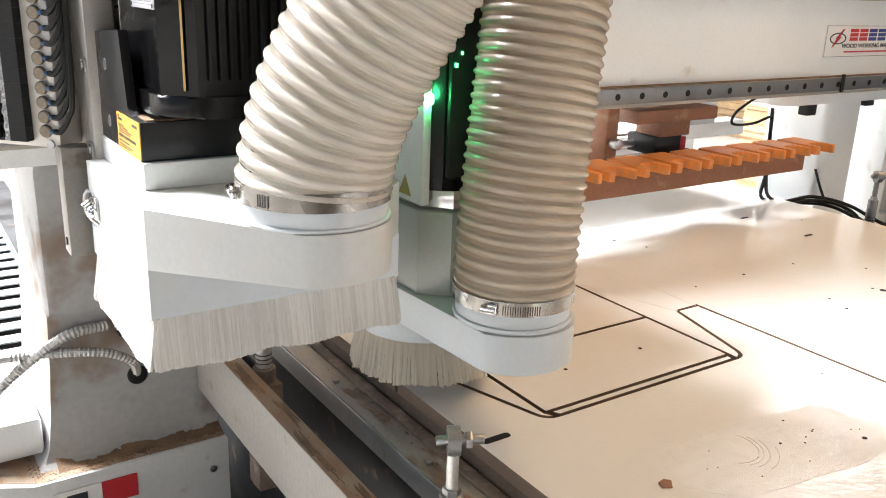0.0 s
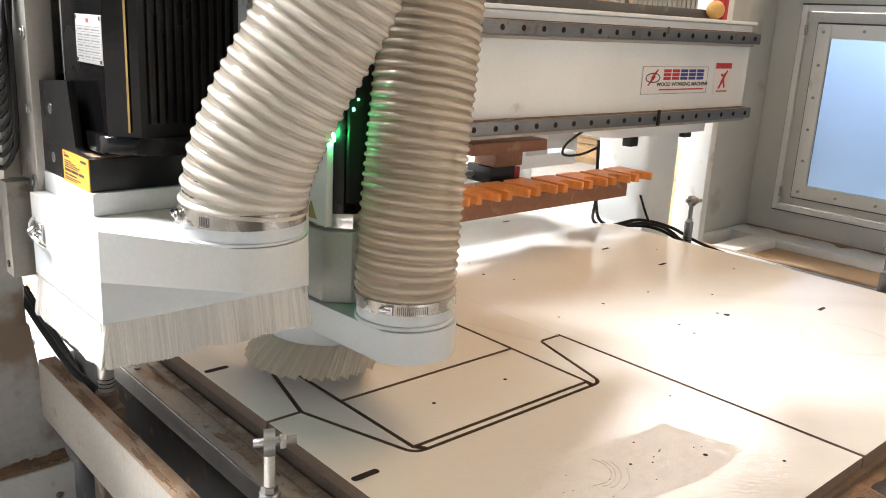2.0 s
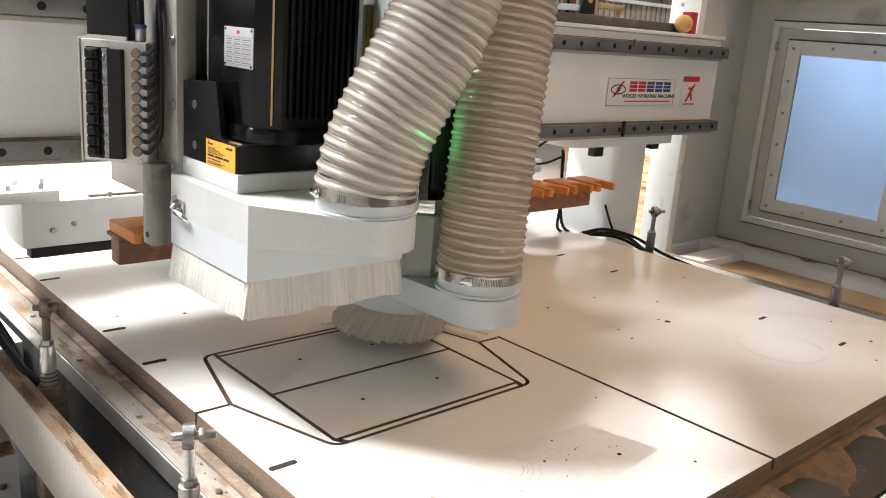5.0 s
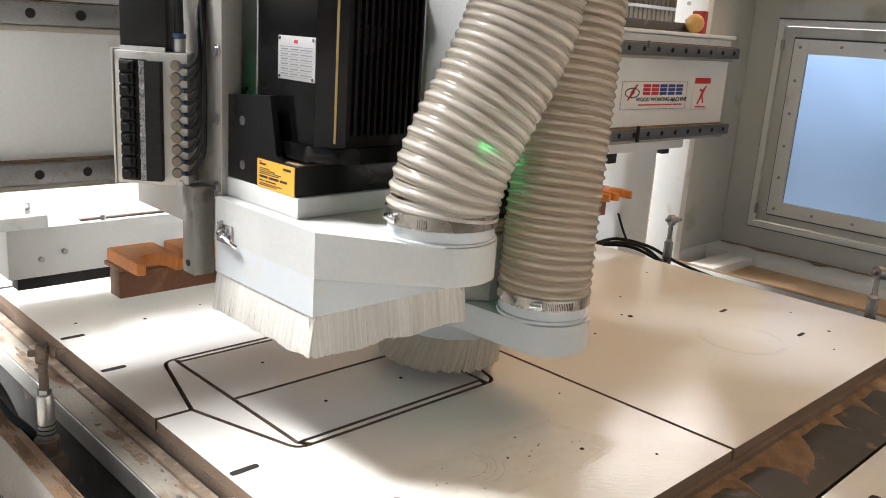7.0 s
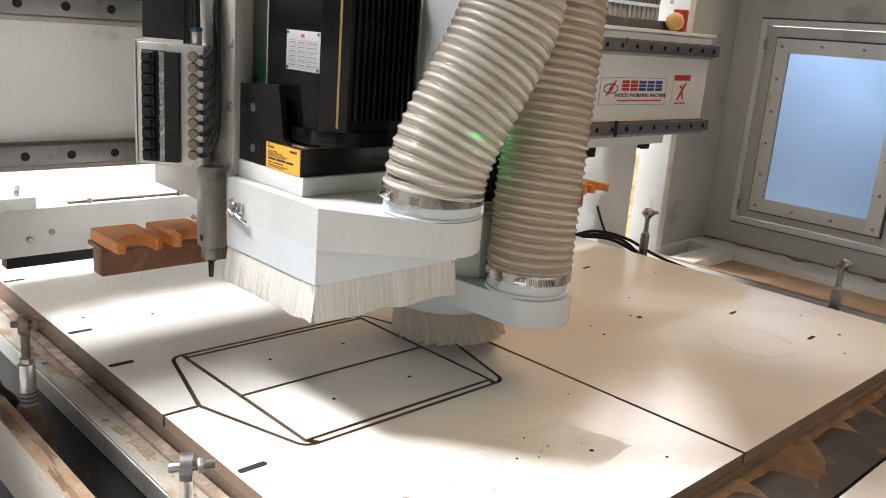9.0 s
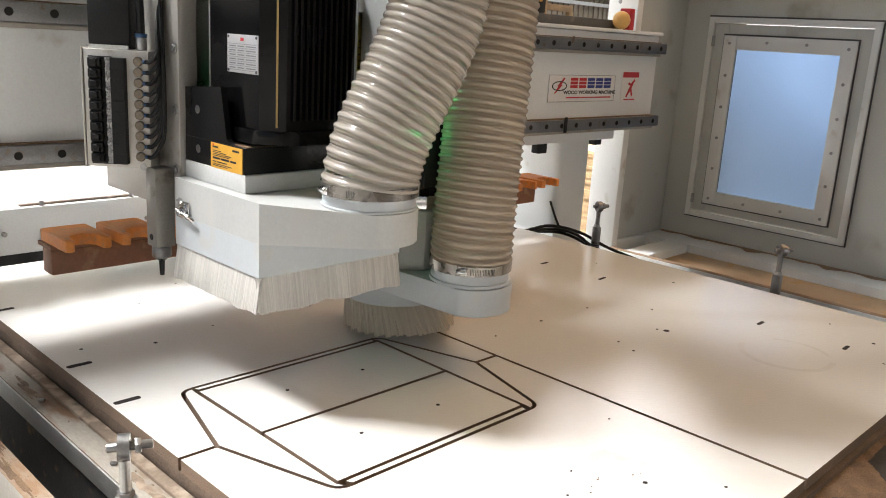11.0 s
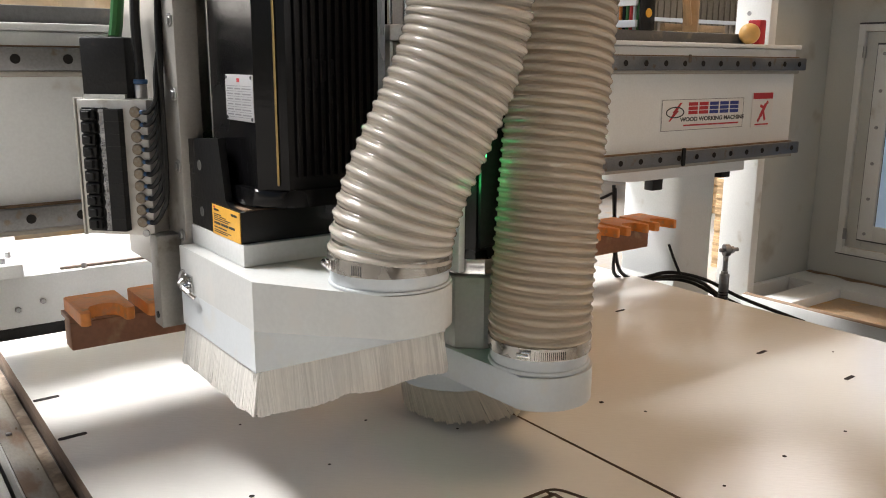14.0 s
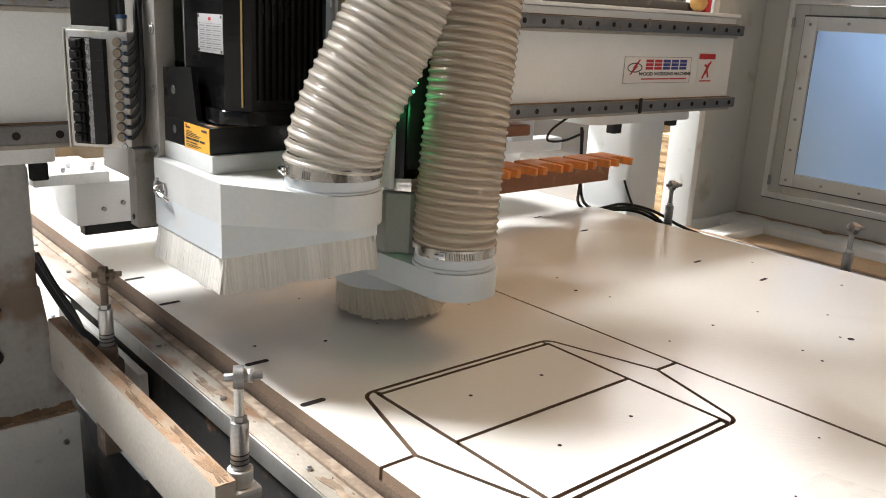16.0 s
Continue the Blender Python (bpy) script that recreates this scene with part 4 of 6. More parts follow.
    plate2 = part("hazard_sign", box(-0.345, -0.215, f - 0.0018, f, 1.300, 1.372, 0.0006), M_INK, g, "dark sign with a white arrow")
    bm = bmesh.new()
    vs = [bm.verts.new((px, f - 0.0024, pz)) for px, pz in ((-0.265, 1.320), (-0.23, 1.338), (-0.265, 1.356))]
    bm.faces.new(vs)
    part("sign_symbol", bm, M_LABEL, plate2)


def build_enclosure(g):
    xw = 2.55
    # side wall with an opening for the window
    oy0, oy1, oz0, oz1 = -0.145, 0.445, 0.842, 1.576
    wall = part("side_wall", box(xw, xw + 0.04, oy1, 0.60, 0.30, 1.724), M_SHELL, g, "pale grey enclosure wall")
    part("wall_panel", box(xw, xw + 0.04, -1.6, oy0, 0.30, 1.724), M_SHELL, wall)
    part("wall_panel", box(xw, xw + 0.04, oy0, oy1, 0.30, oz0), M_SHELL, wall)
    part("wall_panel", box(xw, xw + 0.04, oy0, oy1, oz1, 1.724), M_SHELL, wall)
    win = part("window", ring_x(xw - 0.014, xw + 0.005, oy0 - 0.012, oy1 + 0.012, oz0 - 0.012, oz1 + 0.012, 0.022), M_FRAME, g, "framed observation window with bluish pane")
    part("window_leaf", ring_x(xw - 0.004, xw + 0.012, oy0 + 0.012, oy1 - 0.012, oz0 + 0.012, oz1 - 0.012, 0.055), M_SHELL, win)
    part("window_frame", ring_x(xw - 0.016, xw - 0.0045, -0.090, 0.388, 0.888, 1.523, 0.050), M_FRAME, win, "white clamping frame with screws")
    part("pane", box(xw - 0.003, xw + 0.003, -0.045, 0.342, 0.930, 1.482), M_PANE, win, "bluish clear plastic pane")
    # thin dark rings drawn in place of the shadow gaps round pane and frames
    part("gasket", ring_x(xw - 0.0046, xw - 0.0032, -0.046, 0.343, 0.929, 1.483, 0.006), M_GREY, win, "dark line round the pane in place of its shadow gap")
    part("frame_gap", ring_x(xw - 0.0046, xw - 0.0041, -0.096, 0.394, 0.882, 1.529, 0.006), M_GREY, win)
    part("frame_gap", ring_x(xw - 0.0010, xw - 0.0004, oy0 - 0.018, oy1 + 0.018, oz0 - 0.018, oz1 + 0.018, 0.006), M_GREY, win)
    screw = mesh("frame_screw", cyl((-0.005, 0, 0), (0, 0, 0), 0.0055, seg=10, bevel=0.001), M_STEEL)
    for y, z in [(0.363, 0.91 + i * 0.117) for i in range(6)] + [(-0.066, 0.91 + i * 0.117) for i in range(6)] + [(0.363 - i * 0.143, 0.910) for i in range(1, 3)] + [(0.363 - i * 0.143, 1.502) for i in range(1, 3)]:
        piece("frame_screw", screw, win, pose(xw - 0.016, y, z))
    for z in (0.90, 1.50):
        part("hinge", cyl((xw - 0.016, 0.43, z - 0.018), (xw - 0.016, 0.43, z + 0.018), 0.006, seg=10), M_STEEL, win)
    # back wall and its bright post
    part("back_wall", box(2.1405, xw - 0.0005, 0.56, 0.60, 0.30, 1.724, 0.003), M_SHELL, g, "pale grey enclosure back wall")
    part("back_post", box(2.104, 2.140, 0.500, 0.620, 0.30, 1.712, 0.003), M_FRAME, g, "white post at the edge of the enclosure")
    part("header", box(2.43, xw - 0.0005, -1.6, 0.5595, 1.672, 1.722, 0.004), M_FRAME, g, "white header box above the window")
    part("header_back", box(2.1205, 2.4295, 0.525, 0.5595, 1.672, 1.722, 0.004), M_FRAME, g)
    screw2 = mesh("post_screw", cyl((-0.004, 0, 0), (0, 0, 0), 0.007, seg=10, bevel=0.001), M_STEEL)
    for i in range(4):
        piece("post_screw", screw2, g, pose(2.0858, 0.56, 1.50 + i * 0.055))


def ring_x(x0, x1, y0, y1, z0, z1, w):
    """A flat picture-frame ring in the y-z plane."""
    bm = bmesh.new()
    box(x0, x1, y0, y0 + w, z0, z1, 0.0015, bm)
    box(x0, x1, y1 - w, y1, z0, z1, 0.0015, bm)
    box(x0 + 0.0004, x1, y0 + w, y1 - w, z0, z0 + w, 0.0015, bm)
    box(x0 + 0.0004, x1, y0 + w, y1 - w, z1 - w, z1, 0.0015, bm)
    return bm


def build_tool_rack(g):
    rack = part("tool_rack", box(0.050, 1.40, 0.325, 0.365, 1.013, 1.058, 0.003), M_BROWN, g, "brown steel tool changer rack with orange forks")
    part("rack_plate", box(0.050, 1.42, 0.325, 0.385, 1.0585, 1.066, 0.001), M_BROWN, rack)
    fork = prism(rounded([(-0.040, 0.06), (-0.040, -0.055), (-0.026, -0.060), (-0.022, -0.012), (0.022, -0.012), (0.026, -0.060), (0.040, -0.055), (0.040, 0.06)], [0.004, 0.004, 0.004, 0.018, 0.018, 0.004, 0.004, 0.004], 4), 0, 0.020, 0.002)
    me = smooth(mesh("tool_fork", fork, M_ORANGE))
    for i in range(14):
        ob = piece("tool_fork", me, rack, pose(0.095 + i * 0.1, 0.325, 1.0665))
    # slide that carries the rack
    part("rack_bracket", box(0.86, 1.13, 0.40, 0.47, 1.150, 1.180, 0.003), M_BROWN, rack)
    part("rack_bracket", box(0.96, 1.06, 0.42, 0.50, 1.112, 1.1495, 0.003), M_BROWN, rack)
    part("rack_slide", box(0.955, 1.045, 0.43, 0.52, 1.067, 1.1115, 0.003), M_RUBBER, rack)
    part("slide_cap", box(1.0455, 1.070, 0.435, 0.50, 1.067, 1.105, 0.003), M_RED, rack)
    part("slide_rod", cyl((0.70, 0.50, 1.085), (1.04, 0.50, 1.085), 0.009, seg=14), M_STEEL, rack)
    part("rack_bracket", box(0.765, 0.800, 0.40, 0.455, 1.067, 1.195, 0.003), M_BROWN, rack)
    part("rack_shelf", box(0.801, 1.12, 0.386, 0.475, 1.0580, 1.0662, 0.001), M_DUSTY_STEEL, rack, "dusty shelf behind the forks")
    part("slide_knob", cyl((0.783, 0.375, 1.115), (0.783, 0.3995, 1.115), 0.012, seg=14, bevel=0.002), M_STEEL, rack)
    part("slide_beam", box(1.13, 1.40, 0.52, 0.58, 1.075, 1.115, 0.004), M_PAINT, rack)
    part("slide_block", box(1.16, 1.25, 0.50, 0.59, 1.1155, 1.185, 0.004), M_WHITE, rack)


def bristles(path, z0, z1, flare, step, seed, width=0.0035):
    """A row of bristle tufts that hang from a line; flare: how far they lean outwards at the tips."""
    rng = random.Random(seed)
    bm = bmesh.new()
    for (ax, ay), (bx, by) in zip(path, path[1:]):
        a, b = Vector((ax, ay)), Vector((bx, by))
        d = (b - a)
        n = max(1, int(d.length / step))
        u = d.normalized()
        out = Vector((u.y, -u.x))
        for i in range(n):
            for layer in range(2):
                s = (i + rng.random()) / n
                p = a + d * s
                clump = noise.noise((p.x * 38, p.y * 38, seed)) * 0.0035
                lean = out * (flare * rng.uniform(0.85, 1.12) + clump * 0.9 - 0.0015 * layer) + u * (rng.uniform(-0.0022, 0.0022) + clump)
                tip = p + lean
                zt = z0 + rng.uniform(-0.0022, 0.0018) + noise.noise((p.x * 24, p.y * 24, seed + 3)) * 0.006
                w = u * width * rng.uniform(0.35, 0.7)
                t = out * 0.0007
                q = p - out * (0.0015 + 0.002 * layer)
                vs = [bm.verts.new((*(q - w + t), z1)), bm.verts.new((*(q + w + t), z1)), bm.verts.new((*(tip + w * 0.7 + t), zt)), bm.verts.new((*(tip - w * 0.7 + t), zt)),
                      bm.verts.new((*(q - w - t), z1)), bm.verts.new((*(q + w - t), z1)), bm.verts.new((*(tip + w * 0.7 - t), zt)), bm.verts.new((*(tip - w * 0.7 - t), zt))]
                for f in ((0, 1, 2, 3), (7, 6, 5, 4), (0, 4, 5, 1), (2, 6, 7, 3), (1, 5, 6, 2), (3, 7, 4, 0)):
                    bm.faces.new([vs[k] for k in f])
    return bm


def octagon(x0, x1, y0, y1, c):
    return [(x0 + c, y0), (x1 - c, y0), (x1, y0 + c), (x1, y1 - c), (x1 - c, y1), (x0 + c, y1), (x0, y1 - c), (x0, y0 + c)]


H1 = (0.285, -0.238)
H2 = (0.563, -0.192)


def build_head():
    h = thing("spindle_head", "twin spindle head with white dust hoods and brush skirts", "machine head")
    # hood of the tall spindle
    hood = part("dust_hood", prism([(0.152, -0.157), (0.424, -0.157), (0.424, 0.084), (0.152, 0.084)], 1.116, 1.1665), M_WHITE, h, "white sheet metal dust hood")
    top = [(0.152, -0.157)] + arc(H1[0], H1[1], 0.0715, 236, 372, 24) + [(0.4235, -0.1565), (0.4235, 0.0835), (0.152, 0.0835)]
    spout = prism(top, 1.1666, 1.2255)
    for v in spout.verts:
        if v.co.z < 1.2 and v.co.y < -0.157:
            v.co.z += 0.011 * min(1.0, (-0.157 - v.co.y) / 0.10)
    part("hood_spout", spout, M_SPOUT, hood, "white spout with rounded end")
    part("spout_lip", prism([(0.330, -0.190), (0.415, -0.160), (0.415, -0.157), (0.330, -0.157)], 1.162, 1.1664), M_WHITE, hood)
    part("spout_collar", cyl((*H1, 1.2258), (*H1, 1.257), 0.0675, seg=64, bevel=0.001), M_WHITE, hood)
    part("collar_foot", cyl((*H1, 1.2257), (*H1, 1.2295), 0.0700, seg=48, bevel=0.0015), M_WHITE, hood)
    path = [(0.154, 0.082), (0.154, -0.155), (0.422, -0.155), (0.422, 0.05)]
    tagged(part("brush_skirt", bristles(path, 1.063, 1.1165, 0.007, 0.00045, 5, 0.0024), M_BRISTLE, hood, "white nylon brush skirt"), kind="stuff")
    tagged(part("brush_backing", bristles([(x + (0.003 if x < 0.3 else -0.003), y + 0.003) for x, y in path], 1.0640, 1.1165, 0.0050, 0.0012, 8, 0.013), M_BRISTLE, hood), kind="stuff")
    latch = part("latch", cyl((0.1505, 0.055, 1.186), (0.139, 0.053, 1.179), 0.0042, seg=12), M_CHROME, hood, "chrome toggle latch")
    part("latch_plate", box(0.1485, 0.1518, 0.036, 0.074, 1.164, 1.192, 0.001), M_CHROME, latch)
    part("latch_lever", tube([(0.147, 0.050, 1.178), (0.141, 0.044, 1.176), (0.143, 0.026, 1.171), (0.148, 0.020, 1.166)], 0.0032, 8), M_CHROME, latch)
    part("latch_hook", tube([(0.146, 0.055, 1.197), (0.143, 0.058, 1.190), (0.143, 0.060, 1.176), (0.147, 0.060, 1.168)], 0.0028, 8), M_STEEL, latch)
    # tall black spindle
    part("spindle_base", prism([(0.172, -0.090), (0.336, -0.090), (0.372, -0.054), (0.372, 0.09), (0.172, 0.09)], 1.2258, 1.2525, 0.0012), M_ALU_PAINT, h, "pale grey base ring")
    bracket = part("spindle_bracket", prism([(0.1735, -0.083), (0.338, -0.083), (0.374, -0.047), (0.374, 0.10), (0.1735, 0.10)], 1.2528, 1.292, 0.001), M_BLACK, h, "black spindle bracket")
    part("bracket_dust", box(0.18, 0.36, -0.080, 0.02, 1.2922, 1.2936), M_SAWDUST, bracket)
    g = bmesh.new()
    prof = [(0.090, 1.2922), (0.086, 1.368), (-0.020, 1.376), (-0.036, 1.30), (-0.050, 1.2922)]
    va, vb = [g.verts.new((0.1737, y, z)) for y, z in prof], [g.verts.new((0.183, y, z)) for y, z in prof]
    g.faces.new(va)
    g.faces.new(vb[::-1])
    for i in range(5):
        g.faces.new((va[i], vb[i], vb[(i + 1) % 5], va[(i + 1) % 5]))
    part("bracket_gusset", g, M_BLACK, bracket)
    hole = mesh("bracket_hole", cyl((-0.0006, 0, 0), (0.001, 0, 0), 0.0065, seg=14), M_STEEL)
    for y, z in ((0.048, 1.336), (0.047, 1.275)):
        piece("bracket_hole", hole, bracket, pose(0.1735, y, z))
    lab = part("yellow_label", box(0.1722, 0.1732, -0.081, 0.007, 1.253, 1.291), M_YELLOW, h, "yellow warning label with small print")
    bm = bmesh.new()
    # lines of print run from the far edge of the label
    for z, tall, gaps in ((1.2840, 0.0024, (0.006, 0.022)), (1.2838, 0.0030, (0.062, 0.080)), (1.2790, 0.0010, (0.006, 0.030)), (1.2766, 0.0010, (0.006, 0.020, 0.023, 0.044)),
                       (1.2742, 0.0010, (0.006, 0.034, 0.037, 0.058)), (1.2718, 0.0010, (0.006, 0.052)), (1.2668, 0.0030, (0.006, 0.026, 0.029, 0.052, 0.055, 0.072)),
                       (1.2622, 0.0016, (0.006, 0.016, 0.019, 0.046)), (1.2588, 0.0010, (0.006, 0.060)), (1.2565, 0.0010, (0.006, 0.048))):
        for y0, y1 in zip(gaps[::2], gaps[1::2]):
            box(0.1718, 0.1721, 0.007 - y1, 0.007 - y0, z, z + tall, 0, bm)
    part("small_print", bm, M_INK, lab)
    part("label_mark", box(0.1717, 0.1721, -0.003, 0.001, 1.2870, 1.2895), M_RED, lab)
    motor = part("spindle_motor", prism(octagon(0.192, 0.372, -0.122, 0.07, 0.028), 1.318, 2.05), M_MOTOR, h, "black finned spindle motor")
    part("motor_foot", prism(rounded([(0.186, -0.128), (0.376, -0.128), (0.376, 0.075), (0.186, 0.075)], [0.062, 0.062, 0.03, 0.03], 9), 1.2985, 1.3195, 0.004), M_MOTOR, motor)
    part("foot_neck", prism(rounded([(0.196, -0.080), (0.366, -0.080), (0.366, 0.070), (0.196, 0.070)], [0.03] * 4), 1.2938, 1.2984), M_MOTOR, motor)
    fin = mesh("motor_fin", box(-0.0022, 0.0022, -0.0045, 0, 1.335, 2.04, 0.0008), M_MOTOR)
    for i in range(11):
        piece("motor_fin", fin, motor, pose(0.232 + i * 0.0105, -0.122, 0))
    for i in range(11):
        piece("motor_fin", fin, motor, pose(0.372, -0.085 + i * 0.0135, 0, 0, 0, 90))
    part("brass_strip", box(0.2088, 0.2098, -0.1160, -0.1120, 1.325, 2.04), M_BRASS, motor, "brass coloured strip")
    part("edge_strip", box(0.1908, 0.1918, 0.0385, 0.0410, 1.372, 2.04), M_ALU, motor, "pale metal strip")
    plate = part("nameplate", box(0.1905, 0.1918, -0.0935, -0.0115, 1.3985, 1.4535, 0.0004), M_NAMEPLATE, motor, "metal nameplate with small print")
    bm = bmesh.new()
    for i in range(6):
        z = 1.404 + i * 0.0062
        for a, b in ((-0.088, -0.062), (-0.058, -0.040), (-0.035, -0.018)):
            box(0.1902, 0.1904, a, b, z + 0.001, z + 0.0026, 0, bm)
    for z in [1.4025 + i * 0.0062 for i in range(7)]:
        box(0.1902, 0.1904, -0.090, -0.015, z, z + 0.0006, 0, bm)
    part("small_print", bm, M_PRINT, plate)
    rivet = mesh("plate_rivet", cyl((-0.0006, 0, 0), (0, 0, 0), 0.0022, seg=10), M_INK)
    for y in (-0.0895, -0.0155):
        for z in (1.4018, 1.4500):
            piece("plate_rivet", rivet, plate, pose(0.1904, y, z))
    part("plate_mark", box(0.1901, 0.1904, -0.056, -0.048, 1.4445, 1.4490), M_RED, plate)
    # steel carrier plate, valve block and drill
    carrier = part("carrier_plate", box(0.163, 0.195, 0.0855, 0.36, 1.165, 1.75, 0.002), M_PLATE, h, "pale grey steel carrier plate")
    part("carrier_slide", box(0.1955, 0.70, 0.20, 0.342, 1.16, 1.78, 0.003), M_STEEL, h, "grey steel slide plate")
    ring = mesh("carrier_bolt", merge(cyl((-0.0022, 0, 0), (0.0, 0, 0), 0.0088, seg=24, bevel=0.0008), cyl((-0.0050, 0, 0), (-0.0023, 0, 0), 0.0056, seg=6, bevel=0.0006)), M_STEEL)
    for z in (1.236, 1.331, 1.426, 1.521):
        piece("carrier_bolt", ring, carrier, pose(0.1628, 0.0965, z))
    drill = part("drill_bar", box(0.1296, 0.1628, 0.1054, 0.1386, 1.106, 1.236, 0.0015), M_CARRIER, h, "steel drill holder with bit")
    chuck = part("drill_chuck", cyl((0.1462, 0.122, 1.086), (0.1462, 0.122, 1.1055), 0.0156, seg=28, bevel=0.003), M_RAIL, h, "steel drill chuck that slides out with its bit")
    part("chuck_nose", cyl((0.1462, 0.122, 1.080), (0.1462, 0.122, 1.0858), 0.006, 0.012, seg=24), M_BLACK, chuck)
    part("drill_bit", cyl((0.1462, 0.122, 1.055), (0.1462, 0.122, 1.0798), 0.0038, 0.0050, seg=12), M_BLACK, chuck, "dark drill bit")
    part("drill_screw", cyl((0.1283, 0.122, 1.122), (0.1302, 0.122, 1.122), 0.005, seg=10), M_RUBBER, drill)
    build_valves(h)
    build_second_spindle(h)
    return h, chuck


def build_valves(h):
    """The manifold with ten valves, turned towards the corner of the machine; built flat, then set at its place."""
    at = pose(0.106, 0.172, 0, 0, 0, -45)
    v = new("valve_block")
    v.parent = h
    v.matrix_basis = at
    v["label"] = "pneumatic valve manifold with black valves and tubes"
    part("manifold", box(-0.050, 0.052, -0.012, 0.050, 1.233, 1.418, 0.002), M_MANIFOLD, v, "pale aluminium manifold body")
    part("manifold_plug", box(-0.046, 0.02, 0.0, 0.045, 1.4185, 1.500, 0.003), M_RUBBER, v)
    part("manifold_comb", box(-0.044, 0.018, -0.004, 0.02, 1.4184, 1.4245), M_ALU, v)
    part("gland", cyl((0.034, 0.01, 1.4184), (0.034, 0.01, 1.438), 0.0085, seg=14, bevel=0.001), M_ALU, v)
    part("gland_ring", cyl((0.034, 0.01, 1.4382), (0.034, 0.01, 1.4445), 0.0095, seg=14, bevel=0.001), M_BLUE_PLASTIC, v)
    part("supply_tube", tube([(0.034, 0.01, 1.444), (0.034, 0.01, 1.55), (0.045, 0.03, 1.66), (0.09, 0.09, 1.76)], 0.0065, 10), M_RUBBER, v)
    part("valve_back", box(-0.041, -0.004, -0.0145, -0.0122, 1.238, 1.407), M_RUBBER, v)
    valve = mesh("valve", merge(box(-0.040, -0.020, -0.0225, -0.0147, 0.001, 0.0160, 0.002), box(-0.035, -0.024, -0.0275, -0.0227, 0.003, 0.0135, 0.0015)), M_RUBBER)
    cap = mesh("valve_body", box(-0.0035, 0.018, -0.0255, -0.0122, 0.0001, 0.0166, 0.0003), M_RUBBER)
    fit = mesh("tube_fitting", cyl((0.037, -0.0185, 0.0085), (0.037, -0.0122, 0.0085), 0.0076, seg=20, bevel=0.002), M_FITTING)
    ring = mesh("fitting_ring", cyl((0.0440, -0.0160, 0.0085), (0.0485, -0.0160, 0.0085), 0.0030, seg=14, bevel=0.001), M_BLUE_PLASTIC)
    for i in range(10):
        z = 1.240 + i * 0.0166
        piece("valve", valve, v, pose(0, 0, z))
        piece("valve_body", cap, v, pose(0, 0, z))
        piece("tube_fitting", fit, v, pose(0, 0, z + 0.004))
        piece("fitting_ring", ring, v, pose(0, 0, z + 0.004))
        part("air_tube", tube([(0.0490, -0.0160, z + 0.0125), (0.0565, -0.0165, z + 0.0135), (0.068, -0.016, z + 0.030), (0.076 - 0.0012 * i, -0.016 + 0.001 * i, z + 0.060), (0.074 - 0.0012 * i, -0.010 + 0.002 * i, max(1.43, z + 0.09)), (0.068, 0.002 + 0.002 * i, 1.53), (0.078, 0.01 + 0.002 * i, 1.70)], 0.0034, 7, None, 6), M_RUBBER, v)
    part("manifold_screw", cyl((0.040, -0.0145, 1.2365), (0.040, -0.0122, 1.2365), 0.005, seg=12), M_STEEL, v)
    part("edge_strip", box(-0.0535, -0.0505, -0.014, 0.05, 1.231, 1.42, 0.001), M_MANIFOLD, v)
    strip = part("terminal_strip", box(-0.0125, -0.004, -0.0200, -0.0147, 1.239, 1.4075, 0.001), M_RUBBER, v, "strip of bright terminals")
    foil = bmesh.new()
    sheet = []
    for j in range(121):
        z = 1.2405 + 0.1655 * j / 120
        notch = 0.0018 * (0.5 + 0.5 * math.cos((z - 1.240) / 0.0166 * 2 * math.pi))
        row = []
        for i in range(7):
            x = -0.0122 + 0.0080 * i / 6
            dent = 0.0016 * noise.noise((x * 700, z * 420, 1.0)) + 0.0008 * noise.noise((x * 1500, z * 1500, 3.0))
            row.append(foil.verts.new((x + 0.0009 * noise.noise((i * 0.8, z * 300, 6.0)), -0.0212 - notch + dent, z)))
        sheet.append(row)
    for p, q in zip(sheet, sheet[1:]):
        for i in range(6):
            foil.faces.new((p[i], p[i + 1], q[i + 1], q[i]))
    part("terminal_foil", foil, M_STEEL, strip, "crumpled bright metal strip", soft=False)


TUFTS = []


